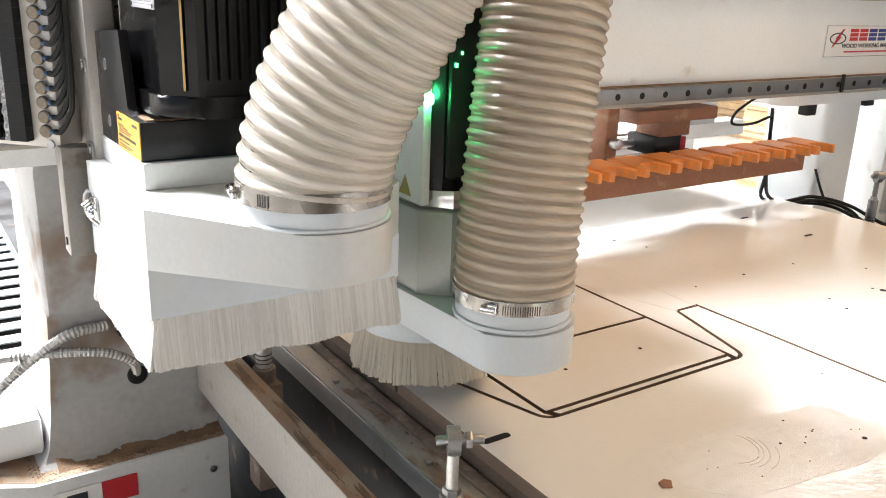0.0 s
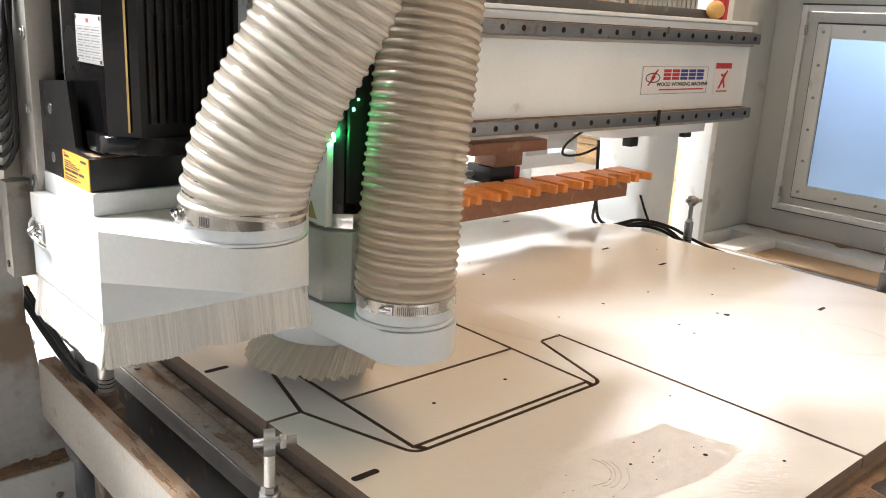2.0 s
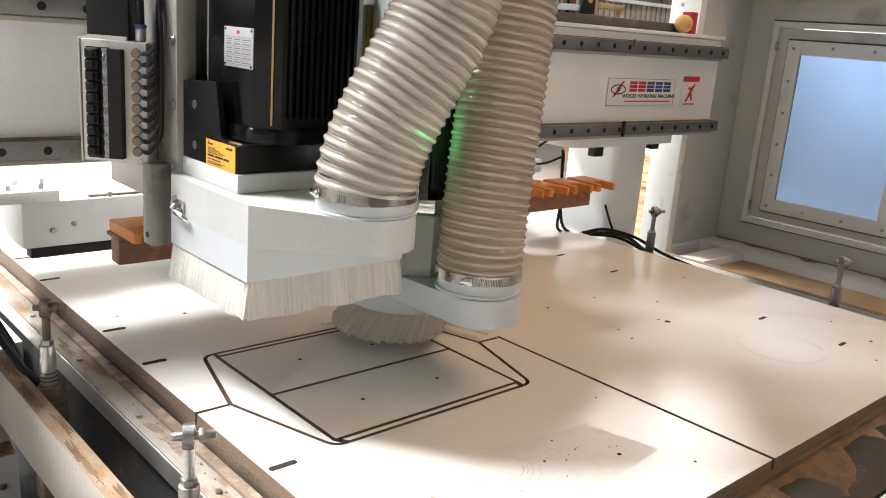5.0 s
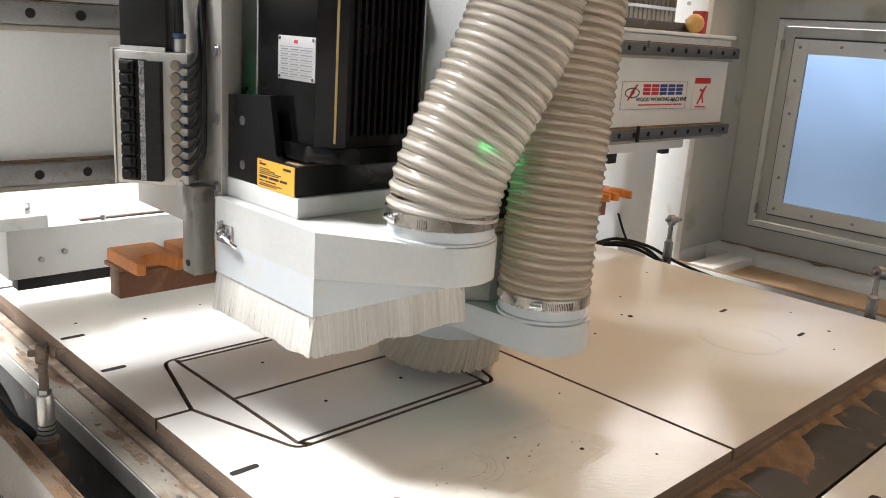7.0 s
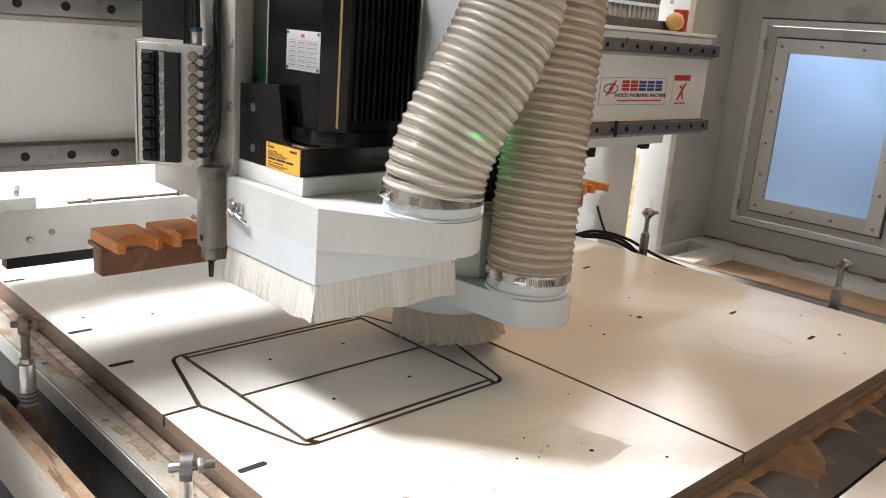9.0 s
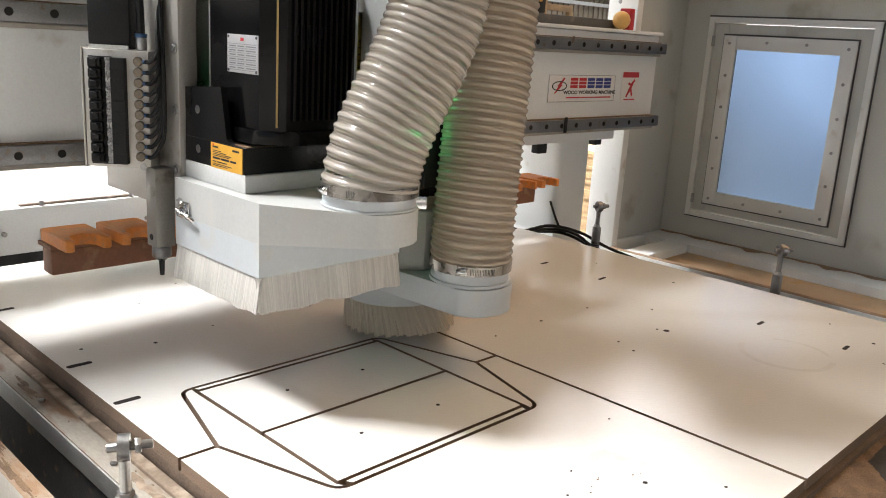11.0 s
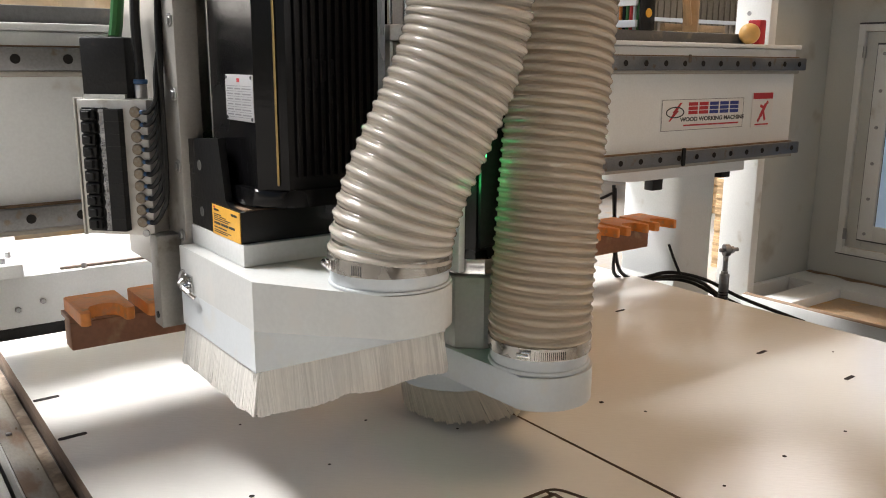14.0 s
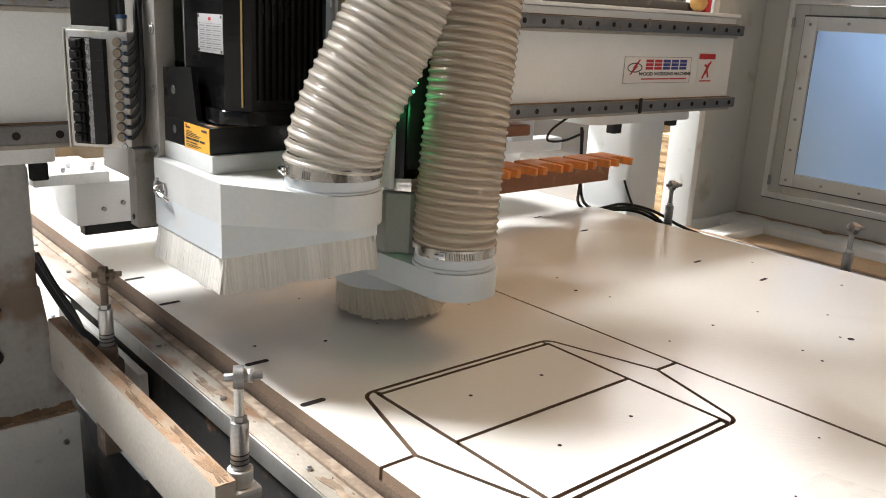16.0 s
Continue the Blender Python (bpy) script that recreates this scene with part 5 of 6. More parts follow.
def build_second_spindle(h):
    c, up = (0.570, 0.014), 0.011
    cup = arc(c[0], c[1], 0.100, 25, 215, 26)
    nose = arc(H2[0], H2[1], 0.0755, 205, 372, 26)
    hood = part("dust_hood", prism(cup + nose, 0.999 + up, 1.046 + up, 0.0025), M_WHITE, h, "pale grey low dust hood with round spout")
    part("hood_cup", cyl((*c, 0.967 + up), (*c, 0.9988 + up), 0.0985, seg=64, bevel=0.002), M_WHITE, hood)
    part("spout_collar", cyl((*H2, 1.0462 + up), (*H2, 1.082 + up), 0.0685, seg=64, bevel=0.001), M_WHITE, hood)
    part("collar_foot", cyl((*H2, 1.0461 + up), (*H2, 1.0525 + up), 0.0715, seg=64, bevel=0.0015), M_WHITE, hood)
    # the round skirt in many tufts, each of which swings about its upper edge
    for k in range(32):
        a0 = k * 11.25
        mid = Vector((c[0] + 0.094 * math.cos(radians(a0 + 5.625)), c[1] + 0.094 * math.sin(radians(a0 + 5.625)), 0.9680 + up))
        bm = bristles(arc(c[0], c[1], 0.094, a0, a0 + 11.25, 3), 0.911 + up, 0.9680 + up, 0.012, 0.0015, 15 + k, 0.0028)
        bmesh.ops.translate(bm, verts=bm.verts, vec=-mid)
        tuft = tagged(part("brush_tuft", bm, M_BRISTLE_DIRTY, hood, "tuft of dusty white nylon bristle"), kind="stuff")
        tuft.matrix_basis = Matrix.Translation(mid)
        TUFTS.append((tuft, mid))
    neck = part("spindle_neck", prism(octagon(0.495, 0.665, -0.114, 0.055, 0.030), 1.0465 + up, 1.166, 0.002), M_HOUSING, h, "spindle housing in grey darkened for shade")
    part("neck_ring", prism(octagon(0.500, 0.660, -0.108, 0.050, 0.030), 1.1662, 1.192, 0.001), M_CHROME, neck)
    sp = part("second_spindle", prism(octagon(0.502, 0.658, -0.106, 0.048, 0.012), 1.1925, 2.0, 0.002), M_BLACK, h, "black cutting spindle with green light")
    part("side_cover", box(0.490, 0.5015, -0.098, 0.040, 1.175, 1.62, 0.002), M_PAINT, sp, "pale grey side cover")
    part("status_light", box(0.4880, 0.4975, -0.1095, -0.0985, 1.2975, 1.3105, 0.003), M_LED, sp, "glowing green status light")
    for x, z, w in ((0.5195, 1.340, 0.004), (0.5275, 1.354, 0.003)):
        part("signal_diode", box(x, x + w, -0.1165, -0.1142, z, z + w * 1.3, 0.001), M_DIODE, sp, "tiny green signal diode")
    part("light_block", box(0.516, 0.60, -0.114, -0.1062, 1.21, 1.50, 0.003), M_RUBBER, sp)
    tri = bmesh.new()
    vs = [tri.verts.new((0.4895, y, z)) for y, z in ((-0.075, 1.182), (-0.045, 1.182), (-0.060, 1.208))]
    tri.faces.new(vs)
    part("warning_mark", tri, M_YELLOW_DULL, sp)
    part("side_column", box(0.475, 0.560, 0.05, 0.19, 1.24, 1.4995, 0.003), M_CARRIER, h, "dark side column")
    part("column_edge", box(0.4685, 0.4745, 0.046, 0.19, 1.24, 1.4995, 0.001), M_ALU, h, "bright aluminium edge")
    cover = part("column_cover", box(0.484, 0.549, 0.0462, 0.0498, 1.26, 1.496, 0.001), M_YELLOW_DULL, h, "dull olive yellow cover plate")
    bm = bmesh.new()
    for i in range(14):
        box(0.489, 0.542 - 0.010 * (i % 3), 0.0457, 0.0460, 1.300 + i * 0.0115, 1.3018 + i * 0.0115, 0, bm)
    part("small_print", bm, M_INK, cover)
    part("warning_mark", box(0.498, 0.507, 0.0456, 0.0460, 1.474, 1.482), M_RED, cover)
    part("column_cap", box(0.462, 0.578, 0.035, 0.195, 1.500, 1.523, 0.003), M_ALU, h, "aluminium cap block")
    part("column_rod", cyl((0.480, 0.07, 1.523), (0.480, 0.07, 1.75), 0.008, seg=14), M_CHROME, h)
    part("column_rod", cyl((0.510, 0.06, 1.523), (0.510, 0.06, 1.75), 0.008, seg=14), M_CHROME, h)
    part("terminal_box", box(0.22, 0.34, -0.119, -0.06, 2.051, 2.15, 0.006), M_BLACK, h)
    part("green_hose", tube([(0.12, 0.20, 1.50), (0.15, 0.22, 1.60), (0.24, 0.20, 1.66), (0.36, 0.22, 1.72)], 0.009, 10), M_GREEN_TUBE, h, "green supply hose")


def hose(name, lean, bend, length, r, skins, clamp_at, label):
    """A clear spiral hose: a helical rib on a thin wall, along a bent line from the base at the origin."""
    h = thing(name, label, "hose", "dust hoses on the spindle head")
    pitch, seg, per = 0.0135, 60, 10
    n = int(length / pitch * per)

    def axis(s):
        rise = max(0.0, s - 0.03)
        k = rise * rise / (rise + 0.06)
        return Vector((lean[0] * k + bend[0] * k * k, lean[1] * k + bend[1] * k * k, s * (1 - 0.10 * (lean[0] ** 2 + lean[1] ** 2))))

    def frame_at(s):
        t = (axis(s + 0.002) - axis(max(0, s - 0.002))).normalized()
        side = Vector((1, 0, 0)) - t * t.x
        side.normalize()
        return axis(s), side, t.cross(side)

    bm = bmesh.new()
    rings = []
    for i in range(n + 1):
        ring = []
        ph = (i % per) / per
        d = min(ph, 1 - ph) * pitch
        rib = math.sqrt(max(0.0, 1 - (d / 0.0040) ** 2)) * 0.0030
        for k in range(seg):
            s = (i / per + k / seg) * pitch
            p, side, up = frame_at(s)
            a = -k * 2 * math.pi / seg
            rad = r + rib * (1.0 if s > 0.013 else 0.25) - 0.0006 * math.sin(math.pi * min(ph, 1 - ph) * 2)
            ring.append(bm.verts.new(p + (side * math.cos(a) + up * math.sin(a)) * rad))
        rings.append(ring)
    for i in range(n):
        for k in range(seg):
            if k < seg - 1:
                quad = (rings[i][k], rings[i][k + 1], rings[i + 1][k + 1], rings[i + 1][k])
            elif i + 1 + per <= n:
                quad = (rings[i][k], rings[i + per][0], rings[i + 1 + per][0], rings[i + 1][k])
            else:
                continue
            f = bm.faces.new(quad)
            ph = ((i % per) + 0.5) / per
            f.material_index = 1 if min(ph, 1 - ph) * pitch < 0.0038 else 0
    me = mesh("hose_wall", bm, skins)
    me.polygons.foreach_set("use_smooth", [True] * len(me.polygons))
    piece("hose_wall", me, h)
    hose_clamp(h, r, clamp_at)
    return h


def hose_clamp(h, r, clamp_at, slots=(0, 16), mat=M_DARK):
    """A steel band with its worm screw round the foot of a hose."""
    band = part("hose_clamp", annulus(r + 0.0012, r + 0.0028, -0.003, 0.0140), M_CLAMP, h, "steel worm drive hose clamp")
    a = radians(clamp_at)
    m = pose((r + 0.006) * math.cos(a), (r + 0.006) * math.sin(a), 0.005, 0, 0, clamp_at + 90)
    ob = part("clamp_screw", cyl((-0.013, 0, 0), (0.004, 0, 0), 0.0042, seg=12, bevel=0.001), M_CHROME, band)
    ob.matrix_basis = m
    ob = part("clamp_housing", box(-0.006, 0.006, -0.002, 0.004, -0.006, 0.006, 0.0015), M_CHROME, band)
    ob.matrix_basis = m
    teeth = bmesh.new()
    for k in range(*slots):
        b = a + radians(9 + k * 2.2)
        box(-0.0004, 0.0004, 0, 0.0006, -0.001, 0.0100, 0, teeth)
        for v in teeth.verts[-8:]:
            v.co = Vector(((r + 0.0028) * math.cos(b), (r + 0.0028) * math.sin(b), 0)) + Matrix.Rotation(b - math.pi / 2, 3, "Z") @ v.co
    tagged(part("clamp_slots", teeth, mat, band), kind="stuff")


PITCH = 0.0142
RINGS = []


def ringed_hose(name, r, count, skins, clamp_at, label):
    """A clear hose that bends: one ring of wall and rib for each turn of its spiral, strung along a moving curve."""
    h = thing(name, label, "hose", "dust hoses on the spindle head")
    seg, steps = 64, 14
    bm = bmesh.new()
    rows = []
    for i in range(steps + 1):
        z = (i / steps - 0.5) * (PITCH + 0.0024)
        rib = math.sqrt(max(0.0, 1 - (z / 0.0040) ** 2)) * 0.0034
        end = 0.0010 if i in (0, steps) else 0.0
        rows.append([bm.verts.new(((r + rib - end) * math.cos(k * 2 * math.pi / seg), (r + rib - end) * math.sin(k * 2 * math.pi / seg), z)) for k in range(seg)])
    for i in range(steps):
        z = ((i + 0.5) / steps - 0.5) * (PITCH + 0.0024)
        for k in range(seg):
            bm.faces.new((rows[i][k], rows[i][(k + 1) % seg], rows[i + 1][(k + 1) % seg], rows[i + 1][k])).material_index = 1 if abs(z) < 0.0040 else 0
    me = mesh("hose_ring", bm, skins)
    me.polygons.foreach_set("use_smooth", [True] * len(me.polygons))
    for i in range(count):
        RINGS.append((piece("hose_ring", me, h), i))
    hose_clamp(h, r, clamp_at, (10, 15), M_GREY)
    return h


# seconds, sideways reach of the bend, its height, its direction in degrees
BEND = [(0.0, 0.140, 0.36, -40), (3.5, 0.115, 0.34, -25), (7.0, 0.100, 0.29, -18), (9.0, 0.105, 0.30, -18), (12.5, 0.095, 0.29, -14), (14.0, 0.095, 0.29, -16), (16.0, 0.100, 0.30, -25)]


def hose_line(t, count):
    """The poses of the rings at t: straight up out of the clamp, leaning over, then upright again."""
    reach, high, way = (float(np.interp(t, [b[0] for b in BEND], [b[k] for b in BEND])) for k in (1, 2, 3))
    d = Vector((math.cos(radians(way)), math.sin(radians(way)), 0))
    tilt = Matrix.Rotation(radians(-2.6), 4, Vector((-0.68, -0.73, 0)))
    out, z, gone, due = [], 0.0, 0.0, 0.012
    while len(out) < count:
        u = min(1.0, z / high)
        slope = reach * 6 * u * (1 - u) / high
        if gone >= due:
            at = d * (reach * u * u * (3 - 2 * u)) + Vector((0, 0, z))
            out.append(Matrix.Translation(at) @ Matrix.Rotation(math.atan(slope), 4, Vector((0, 0, 1)).cross(d)) @ tilt)
            due += PITCH
        z += 0.0005
        gone += 0.0005 * math.sqrt(1 + slope * slope)
    return out


def annulus(r0, r1, z0, z1, seg=48):
    bm = bmesh.new()
    rows = []
    for r, z in ((r0, z0), (r1, z0), (r1, z1), (r0, z1)):
        rows.append([bm.verts.new((r * math.cos(k * 2 * math.pi / seg), r * math.sin(k * 2 * math.pi / seg), z)) for k in range(seg)])
    for i in range(4):
        a, b = rows[i], rows[(i + 1) % 4]
        for k in range(seg):
            bm.faces.new((a[k], a[(k + 1) % seg], b[(k + 1) % seg], b[k]))
    return bm


def clear_plastic(name, colour, clear, rough, scale=14, swing=0.16, coat=0.65):
    m = bpy.data.materials.new(name)
    m.use_nodes = True
    nt = m.node_tree
    b = nt.nodes["Principled BSDF"]
    tc, nz = nt.nodes.new("ShaderNodeTexCoord"), nt.nodes.new("ShaderNodeTexNoise")
    nz.inputs["Scale"].default_value, nz.inputs["Detail"].default_value = scale, 6
    nt.links.new(tc.outputs["Object"], nz.inputs["Vector"])
    hsv = nt.nodes.new("ShaderNodeHueSaturation")
    hsv.inputs["Color"].default_value = (*colour, 1)
    mr = nt.nodes.new("ShaderNodeMapRange")
    mr.inputs[1].default_value, mr.inputs[2].default_value, mr.inputs[3].default_value, mr.inputs[4].default_value = 0.3, 0.7, 1 - swing, 1 + swing * 0.6
    nt.links.new(nz.outputs[0], mr.inputs[0])
    nt.links.new(mr.outputs[0], hsv.inputs["Value"])
    nt.links.new(hsv.outputs[0], b.inputs["Base Color"])
    b.inputs["Roughness"].default_value = rough
    b.inputs["IOR"].default_value = 1.5
    b.inputs["Coat Weight"].default_value = coat
    b.inputs["Coat Roughness"].default_value = 0.08 if coat > 0.5 else 0.2
    if clear:
        tr, mix = nt.nodes.new("ShaderNodeBsdfTransparent"), nt.nodes.new("ShaderNodeMixShader")
        tr.inputs[0].default_value = (0.93, 0.90, 0.84, 1)
        # a part of the light that goes through is scattered by the uneven wall
        blur, share = nt.nodes.new("ShaderNodeBsdfRefraction"), nt.nodes.new("ShaderNodeMixShader")
        blur.inputs["Color"].default_value = (0.93, 0.90, 0.84, 1)
        blur.inputs["Roughness"].default_value, blur.inputs["IOR"].default_value = 0.42, 1.06
        share.inputs[0].default_value = 0.5
        nt.links.new(tr.outputs[0], share.inputs[1])
        nt.links.new(blur.outputs[0], share.inputs[2])
        mix.inputs[0].default_value = clear
        out = nt.nodes["Material Output"]
        nt.links.new(b.outputs[0], mix.inputs[1])
        nt.links.new(share.outputs[0], mix.inputs[2])
        nt.links.new(mix.outputs[0], out.inputs[0])
    return m


M_HOSE = clear_plastic("clear_hose_wall", (0.48, 0.435, 0.375), 0.30, 0.14)
M_HOSE_RIB = clear_plastic("white_hose_rib", (0.57, 0.52, 0.455), 0.20, 0.14)
M_HOSE_BROWN = clear_plastic("dusty_hose_wall", (0.46, 0.37, 0.28), 0.28, 0.24, coat=0.3)
M_HOSE_RIB_BROWN = clear_plastic("dusty_hose_rib", (0.52, 0.44, 0.345), 0.18, 0.24, coat=0.3)
M_MOTOR = material("glossy_black_enamel", (0.004, 0.004, 0.0045), 0.20, spec=0.20, grain=90, spread=0.3, patch=9, stain=(0.02, 0.018, 0.015), stain_at=0.76, bump=0.004)
M_ALU_PAINT = material("pale_grey_casting", (0.60, 0.61, 0.60), 0.45, grain=180, spread=0.08, patch=8, stain=(0.4, 0.33, 0.26), stain_at=0.68, bump=0.01)
# housing paint set darker, to hold the shade above the low hood
M_HOUSING = material("shade_toned_housing_paint", (0.40, 0.415, 0.395), 0.45, grain=180, spread=0.08, patch=8, stain=(0.30, 0.25, 0.20), stain_at=0.66, bump=0.01)
M_NAMEPLATE = material("nameplate_metal", (0.55, 0.55, 0.56), 0.35, 0.4, grain=200, spread=0.06, bump=0.0)
M_FITTING = material("nickel_fitting", (0.20, 0.16, 0.115), 0.35, 0.5, grain=300, spread=0.2, patch=60, stain=(0.22, 0.20, 0.17), stain_at=0.55, bump=0.0)
M_CARRIER = material("grey_carrier_steel", (0.27, 0.26, 0.24), 0.45, 0.55, grain=300, spread=0.12, patch=7, stain=(0.13, 0.105, 0.08), stain_at=0.62, bump=0.008)
M_PLATE = material("pale_ground_steel", (0.42, 0.405, 0.375), 0.45, 0.35, grain=300, spread=0.10, patch=7, stain=(0.28, 0.245, 0.20), stain_at=0.64, bump=0.006)
M_MANIFOLD = material("pale_anodised_aluminium", (0.62, 0.60, 0.56), 0.42, 0.25, grain=260, spread=0.08, patch=9, stain=(0.42, 0.36, 0.28), stain_at=0.66, bump=0.006)
M_POLE = material("smooth_tan_wood", (0.55, 0.36, 0.19), 0.6, grain=30, spread=0.15, patch=2, bump=0.01, stretch=(4, 4, 0.5))
M_CLOTH = material("beige_dust_sheet", (0.62, 0.52, 0.38), 0.8, grain=40, spread=0.12, patch=3, bump=0.02)
M_AMBER = material("amber_plastic", (0.85, 0.5, 0.16), 0.35, grain=100, spread=0.1, bump=0.0)
M_PANE = material("frosted_bluish_pane", (0.38, 0.60, 0.96), 0.36, grain=300, spread=0.02, patch=2.2, bump=0.004, rough_spread=0.08)
M_PANE.node_tree.nodes["Principled BSDF"].inputs["Transmission Weight"].default_value = 0.94


def shine_through(m, colour, share):
    """Lets light from behind glow through a thin plastic."""
    nt = m.node_tree
    out = nt.nodes["Material Output"]
    before = out.inputs[0].links[0].from_socket
    tl, mix = nt.nodes.new("ShaderNodeBsdfTranslucent"), nt.nodes.new("ShaderNodeMixShader")
    tl.inputs[0].default_value = (*colour, 1)
    mix.inputs[0].default_value = share
    nt.links.new(before, mix.inputs[1])
    nt.links.new(tl.outputs[0], mix.inputs[2])
    nt.links.new(mix.outputs[0], out.inputs[0])


def strand_variation(m, swing):
    """Each strand a little lighter or darker than the next."""
    nt = m.node_tree
    hsv = next(n for n in nt.nodes if n.bl_idname == "ShaderNodeHueSaturation")
    before = hsv.inputs["Value"].links[0].from_socket
    geo, mr, mul = nt.nodes.new("ShaderNodeNewGeometry"), nt.nodes.new("ShaderNodeMapRange"), nt.nodes.new("ShaderNodeMath")
    mul.operation = "MULTIPLY"
    mr.inputs[3].default_value, mr.inputs[4].default_value = 1 - swing, 1 + swing * 0.3
    nt.links.new(geo.outputs["Random Per Island"], mr.inputs[0])
    nt.links.new(mr.outputs[0], mul.inputs[0])
    nt.links.new(before, mul.inputs[1])
    nt.links.new(mul.outputs[0], hsv.inputs["Value"])


strand_variation(M_BRISTLE, 0.22)
strand_variation(M_BRISTLE_DIRTY, 0.4)
shine_through(M_BRISTLE, (0.90, 0.88, 0.84), 0.45)
shine_through(M_BRISTLE_DIRTY, (0.92, 0.88, 0.81), 0.68)
shine_through(M_HOSE, (0.80, 0.74, 0.66), 0.38)
shine_through(M_HOSE_BROWN, (0.70, 0.57, 0.43), 0.32)


def build_hall():
    """The hall behind the machine: far wall, roof posts, stacked timber, open bright side."""
    wall = bmesh.new()
    high = bmesh.new()
    for i in range(150):
        x = -8 + i * 0.18
        # gap added in the upper wall behind the near end, to sunlight the floor
        for bm, z0, z1 in ((wall, 0, 2.25), (high, 2.25, 3.2 if -3.5 < x < 3.6 else 6.5)):
            box(x, x + 0.09, 10.0, 10.05, z0, z1, 0, bm)
            box(x + 0.09, x + 0.18, 10.03, 10.08, z0, z1, 0, bm)
    solid("wall_north", wall, M_WALL, "corrugated metal wall of the hall", kind="structure")
    solid("wall_upper", high, M_WALL_DARK, "dark brown corrugated upper wall of the hall", kind="structure")
    solid("trim", box(-8, 19, 9.93, 9.99, 2.23, 2.30), M_WHITE, "white rail along the hall wall", kind="structure")
    solid("wall_east", box(19, 19.1, -10, 10.1, 0, 6.5), M_WALL, "plain grey wall added round the hall", kind="structure")
    # unseen wall added behind the camera to keep light off the front faces
    solid("wall_south", box(-8, 19, -10.1, -10, 0, 6.5), M_WALL, "plain grey wall added round the hall", kind="structure")
    # added unseen roof; its opening over the machine's far corner shapes the sunlight
    roof = bmesh.new()
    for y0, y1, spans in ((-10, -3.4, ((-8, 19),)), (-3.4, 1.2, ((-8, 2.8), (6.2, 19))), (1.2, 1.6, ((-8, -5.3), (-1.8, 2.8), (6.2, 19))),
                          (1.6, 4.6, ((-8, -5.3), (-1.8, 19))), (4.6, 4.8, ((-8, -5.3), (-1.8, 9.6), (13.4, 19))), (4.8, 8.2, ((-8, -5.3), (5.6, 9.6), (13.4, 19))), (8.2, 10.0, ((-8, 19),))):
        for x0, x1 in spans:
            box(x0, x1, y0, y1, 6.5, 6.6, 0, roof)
    solid("ceiling", roof, M_WALL, "unseen grey sheet metal roof added to shape the sunlight", kind="structure")
    # warm fill panel added overhead to tint the right side; never in view
    warm = glowing("warm_fill_glow", (1.0, 0.69, 0.41), 1.9)
    solid("window_1", box(2.8, 6.2, -3.4, 1.6, 6.52, 6.56), warm, "unseen warm glowing panel added overhead", kind="structure")
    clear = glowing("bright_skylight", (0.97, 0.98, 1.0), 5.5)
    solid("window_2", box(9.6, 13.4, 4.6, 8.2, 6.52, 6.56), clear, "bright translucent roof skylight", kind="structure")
    # fill panel added behind the camera to brighten the beam and enclosure
    front_fill = glowing("front_fill_glow", (0.95, 0.98, 1.0), 0.84)
    solid("window_3", box(1.5, 8.8, -9.998, -9.95, 0.2, 4.6), front_fill, "unseen wide glowing panel added behind the camera", kind="structure")
    side = glowing("daylight_in_side_door", (0.97, 0.98, 1.0), 1.0)
    solid("window_4", box(18.93, 18.97, 4.4, 8.4, 0.2, 3.4), side, "wide bright side door in the hall wall", kind="structure")
    bright = glowing("daylight_outside", (1.0, 0.98, 0.94), 3.0)
    solid("backdrop", box(-7.0, -1.2, 9.6, 9.62, 0.2, 3.6), bright, "bright daylight outside the open hall", kind="structure")
    post = mesh("roof_post", box(-0.08, 0.08, -0.08, 0.08, 0, 6, 0.01), M_PAINT_DUSTY)
    for x, y in ((2.4, 7.0), (6.0, 7.0), (-1.0, 8.0)):
        ob = tagged(new("roof_post", post), "pale painted steel roof post", "post", "roof posts of the hall")
        ob.location = (x, y, 0)
    for k, (x, y, z, w, hh) in enumerate(((5.25, 2.65, 0, 0.60, 0.67), (7.5, 4.6, 0, 1.2, 1.4))):
        st = thing("timber_stack", "stack of pale timber boards in the hall", "timber stack", "timber stacks in the hall")
        thick = 0.0235 if k == 0 else 0.07
        slip = 0.006 if k == 0 else 0.03
        for i in range(int(hh / thick)):
            part("board", box(x - w / 2 + RNG.uniform(-slip, slip), x + w / 2 + RNG.uniform(-slip, slip), y - 0.5, y + 0.5, z + i * thick, z + i * thick + thick * 0.93, 0), M_WOOD, st)


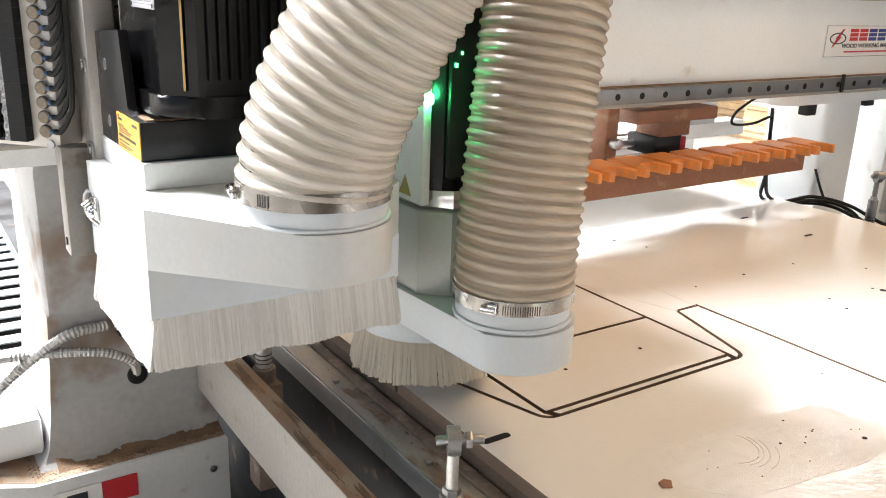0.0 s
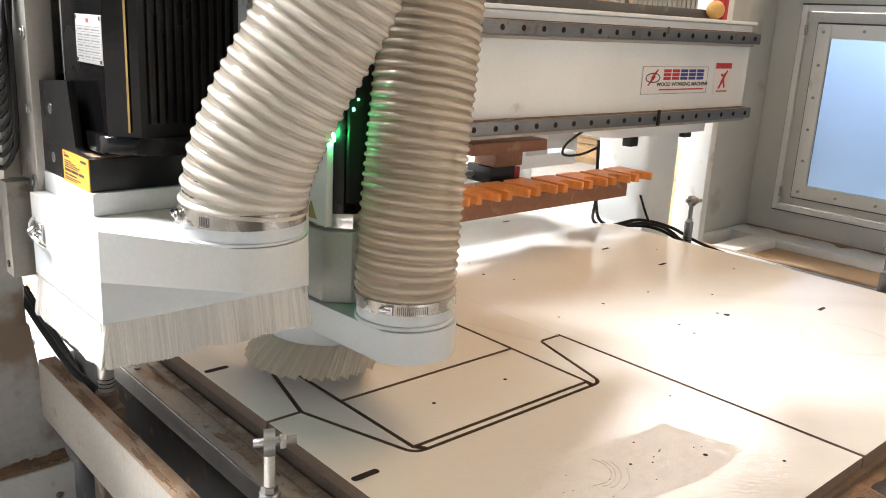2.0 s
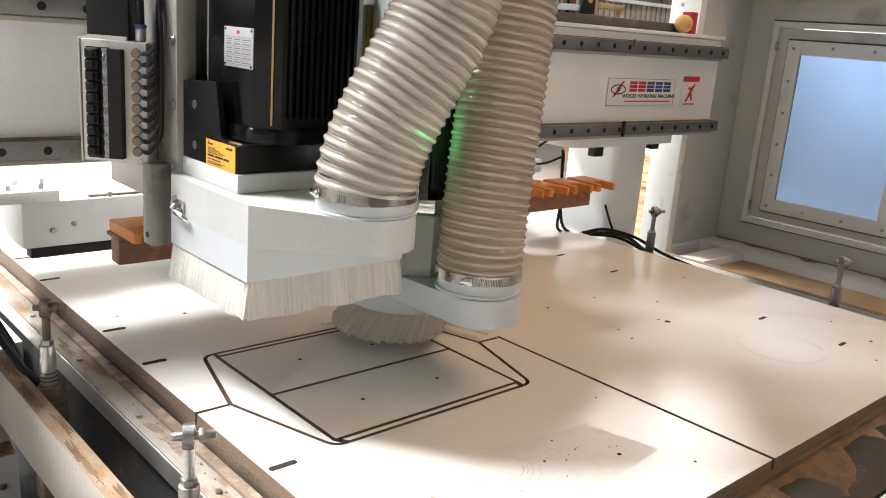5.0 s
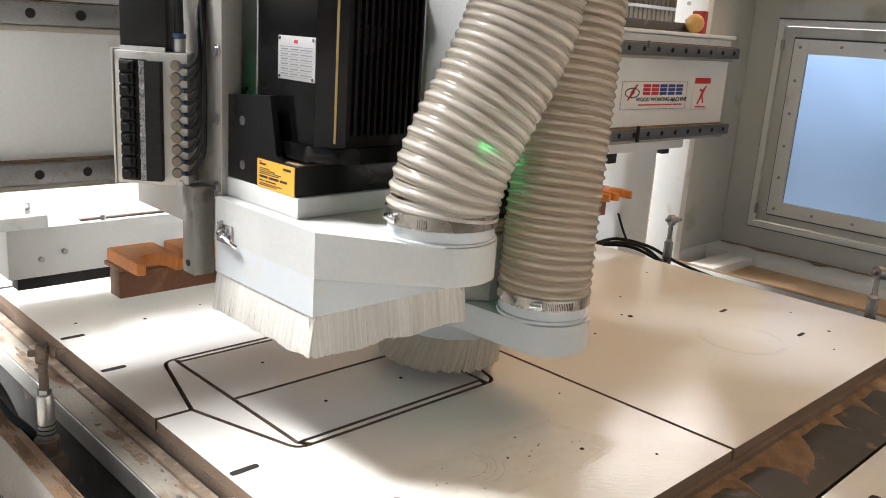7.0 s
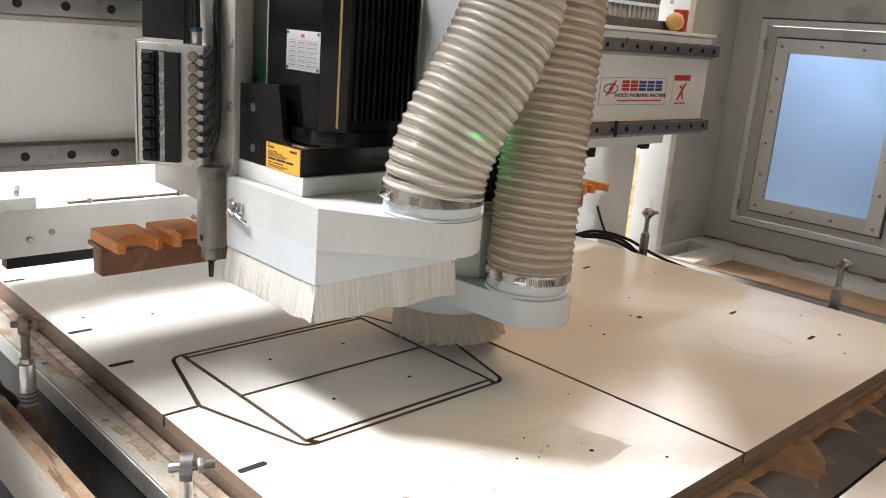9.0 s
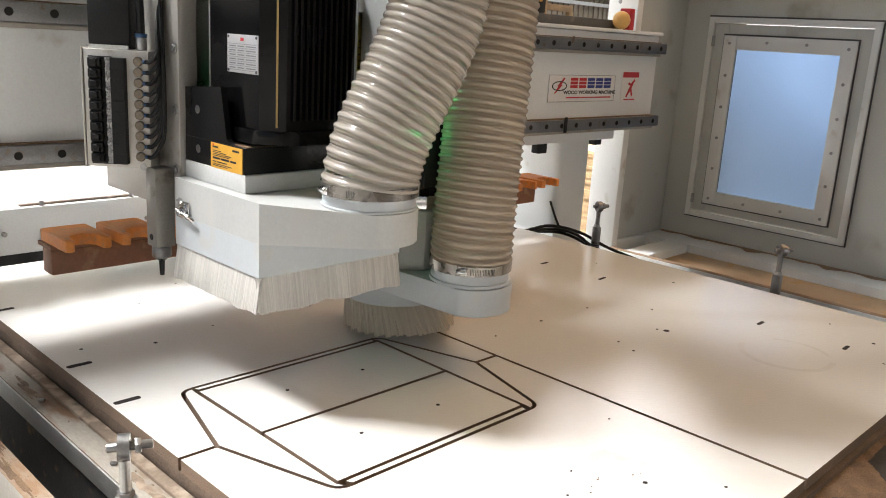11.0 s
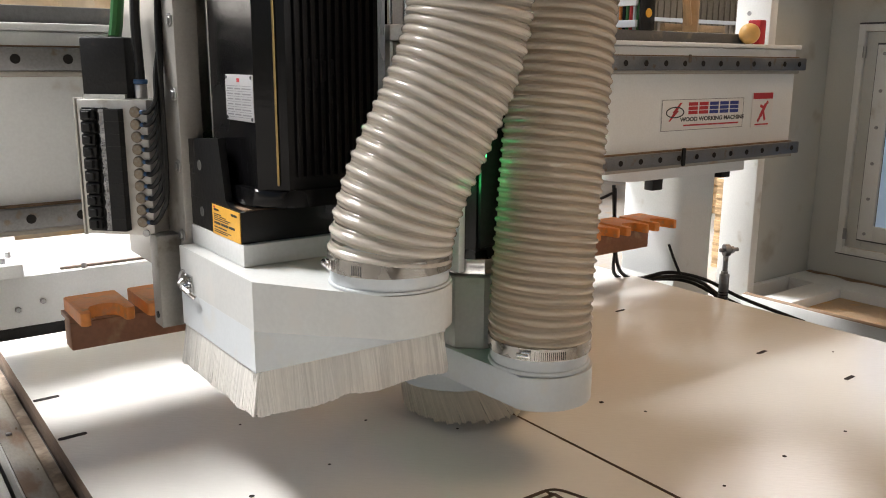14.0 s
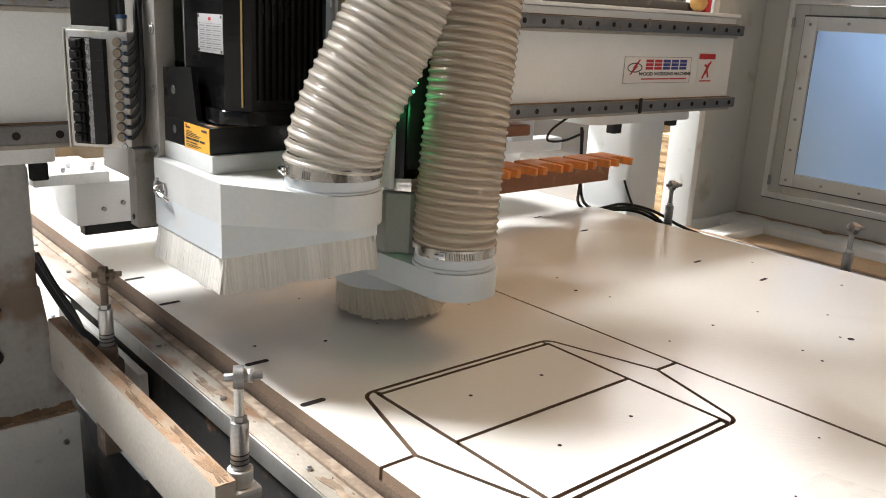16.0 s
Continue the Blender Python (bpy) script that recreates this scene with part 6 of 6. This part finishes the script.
def build_far_things():
    """Things that show over the beam, far back in the hall."""
    pole = solid("timber_pole", tube([(8.80, 6.5, 0), (8.81, 6.5, 2.2), (8.79, 6.5, 4.2), (8.80, 6.5, 6.4)], 0.098, 20), M_POLE, "thick smooth tan wooden pole standing in the hall", "pole")
    part("brace", tube([(8.70, 6.45, 1.95), (8.60, 6.42, 2.25), (8.48, 6.40, 2.8)], 0.05, 10), M_POLE, pole)
    rack = thing("timber_trestle", "pale timber trestle in front of the hall wall", "trestle")
    part("top_rail", box(8.9, 10.2, 6.98, 7.06, 1.90, 1.99, 0.006), M_WOOD, rack)
    for x in (9.15, 10.12):
        part("leg", box(x, x + 0.09, 6.97, 7.05, 0, 1.8995, 0.006), M_WOOD, rack)
    part("brace", tube([(9.25, 7.0, 1.5), (9.05, 7.0, 1.72), (8.95, 7.0, 1.88)], 0.035, 8), M_WOOD, rack)
    carton = solid("cardboard_box", box(10.25, 11.35, 7.2, 7.9, 0, 1.80, 0.01), M_CARD, "tall brown cardboard box on the hall floor", "box")
    part("box_tape", box(10.35, 10.43, 7.197, 7.1995, 0.4, 1.79), M_LABEL, carton)
    panel = solid("switch_box", box(11.62, 11.80, 9.89, 9.998, 1.80, 2.0, 0.006), M_RED, "red switch box on the hall wall", "switch box")
    part("box_cover", box(11.65, 11.77, 9.88, 9.8895, 1.82, 1.98, 0.002), M_RED, panel)
    # a creased sheet thrown over a stack
    bm = bmesh.new()
    n, m = 60, 44
    grid = []
    for side in (0, 1):
        rows = []
        for j in range(m + 1):
            row = []
            for i in range(n + 1):
                x, z = 0.35 + 1.0 * i / n, 2.15 * j / m
                fold = 0.05 * math.sin(x * 26 + 6 * z + 3 * noise.noise((x * 3, z * 2, 0))) * (0.4 + 0.6 * z / 2.15) + 0.10 * noise.noise((x * 4, z * 3, 5))
                row.append(bm.verts.new((x, 3.1 + fold + 0.35 * z / 2.15 + 0.008 * side, z)))
            rows.append(row)
        grid.append(rows)
        for j in range(m):
            for i in range(n):
                bm.faces.new((rows[j][i], rows[j][i + 1], rows[j + 1][i + 1], rows[j + 1][i]))
    solid("dust_sheet", bm, M_CLOTH, "creased beige dust sheet hanging over stacked goods", "dust sheet")


def trailing(t):
    """How far the bristles of the low hood are dragged behind the travel at t, along x and y, in radians."""
    times = [row[0] for row in TRAVEL]
    at = [[np.interp(q, times, [row[k] for row in TRAVEL]) for q in (t - 0.25, t + 0.25)] for k in (2, 1)]
    vx, vy = ((b - a) / 0.5 for a, b in at)
    return -vx / 0.1 * 0.56, -vy / 0.1 * 0.42


def motions(gantry, chain, head, chuck, hose_1, hose_2, lane, corner):
    walk(gantry, [(t, pose(0, gy, 0)) for t, gy, hx, hz in TRAVEL])
    walk(chain, [(t, pose(hx * 0.46, 0, 0)) for t, gy, hx, hz in TRAVEL])
    walk(head, [(t, pose(hx, gy, hz)) for t, gy, hx, hz in TRAVEL])
    # the drill comes out of its holder and goes back
    walk(chuck, [(t, pose(0, 0, lift)) for t, lift in ((0.0, 0.053), (7.1, 0.053), (7.4, 0.0), (13.72, 0.0), (13.95, 0.053), (16.0, 0.053))])
    rows_1, rows_2, lane_rows, corner_rows = [], [], [], []
    for t, gy, hx, hz in TRAVEL:
        rows_1.append((t, pose(H1[0] + hx, H1[1] + gy, 1.247 + hz)))
        rows_2.append((t, pose(H2[0] + hx, H2[1] + gy, 1.083 + hz)))
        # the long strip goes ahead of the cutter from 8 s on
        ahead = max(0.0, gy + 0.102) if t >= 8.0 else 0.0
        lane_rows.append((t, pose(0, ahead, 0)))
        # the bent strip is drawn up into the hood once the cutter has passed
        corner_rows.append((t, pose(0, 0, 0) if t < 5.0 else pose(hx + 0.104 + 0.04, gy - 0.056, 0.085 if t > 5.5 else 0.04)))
    lines = [(t, hose_line(t, len(RINGS))) for t in [k * 0.5 for k in range(33)]]
    for ring, i in RINGS:
        walk(ring, [(t, line[i]) for t, line in lines])
    for tuft, mid in TUFTS:
        rows = []
        for t, *_ in TRAVEL:
            sx, sy = trailing(t)
            rows.append((t, Matrix.Translation(mid) @ Matrix.Rotation(sy, 4, "X") @ Matrix.Rotation(-sx, 4, "Y")))
        walk(tuft, rows)
    walk(hose_1, rows_1)
    walk(hose_2, rows_2)
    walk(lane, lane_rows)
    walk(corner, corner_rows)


build_floor()
build_hall()
build_far_things()
build_bed()
build_panels()
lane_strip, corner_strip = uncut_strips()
the_gantry, beam_chain = build_gantry()
the_head, drill_chuck = build_head()
tall_hose = ringed_hose("dust_hose", 0.0682, 46, [M_HOSE, M_HOSE_RIB], -188, "clear ribbed dust hose clamped to the raised hood")
low_hose = hose("dust_hose", (0.16, 0.09), (0.0, 0.0), 0.90, 0.0700, [M_HOSE_BROWN, M_HOSE_RIB_BROWN], -146, "dusty clear ribbed hose clamped to the low hood")

motions(the_gantry, beam_chain, the_head, drill_chuck, tall_hose, low_hose, lane_strip, corner_strip)
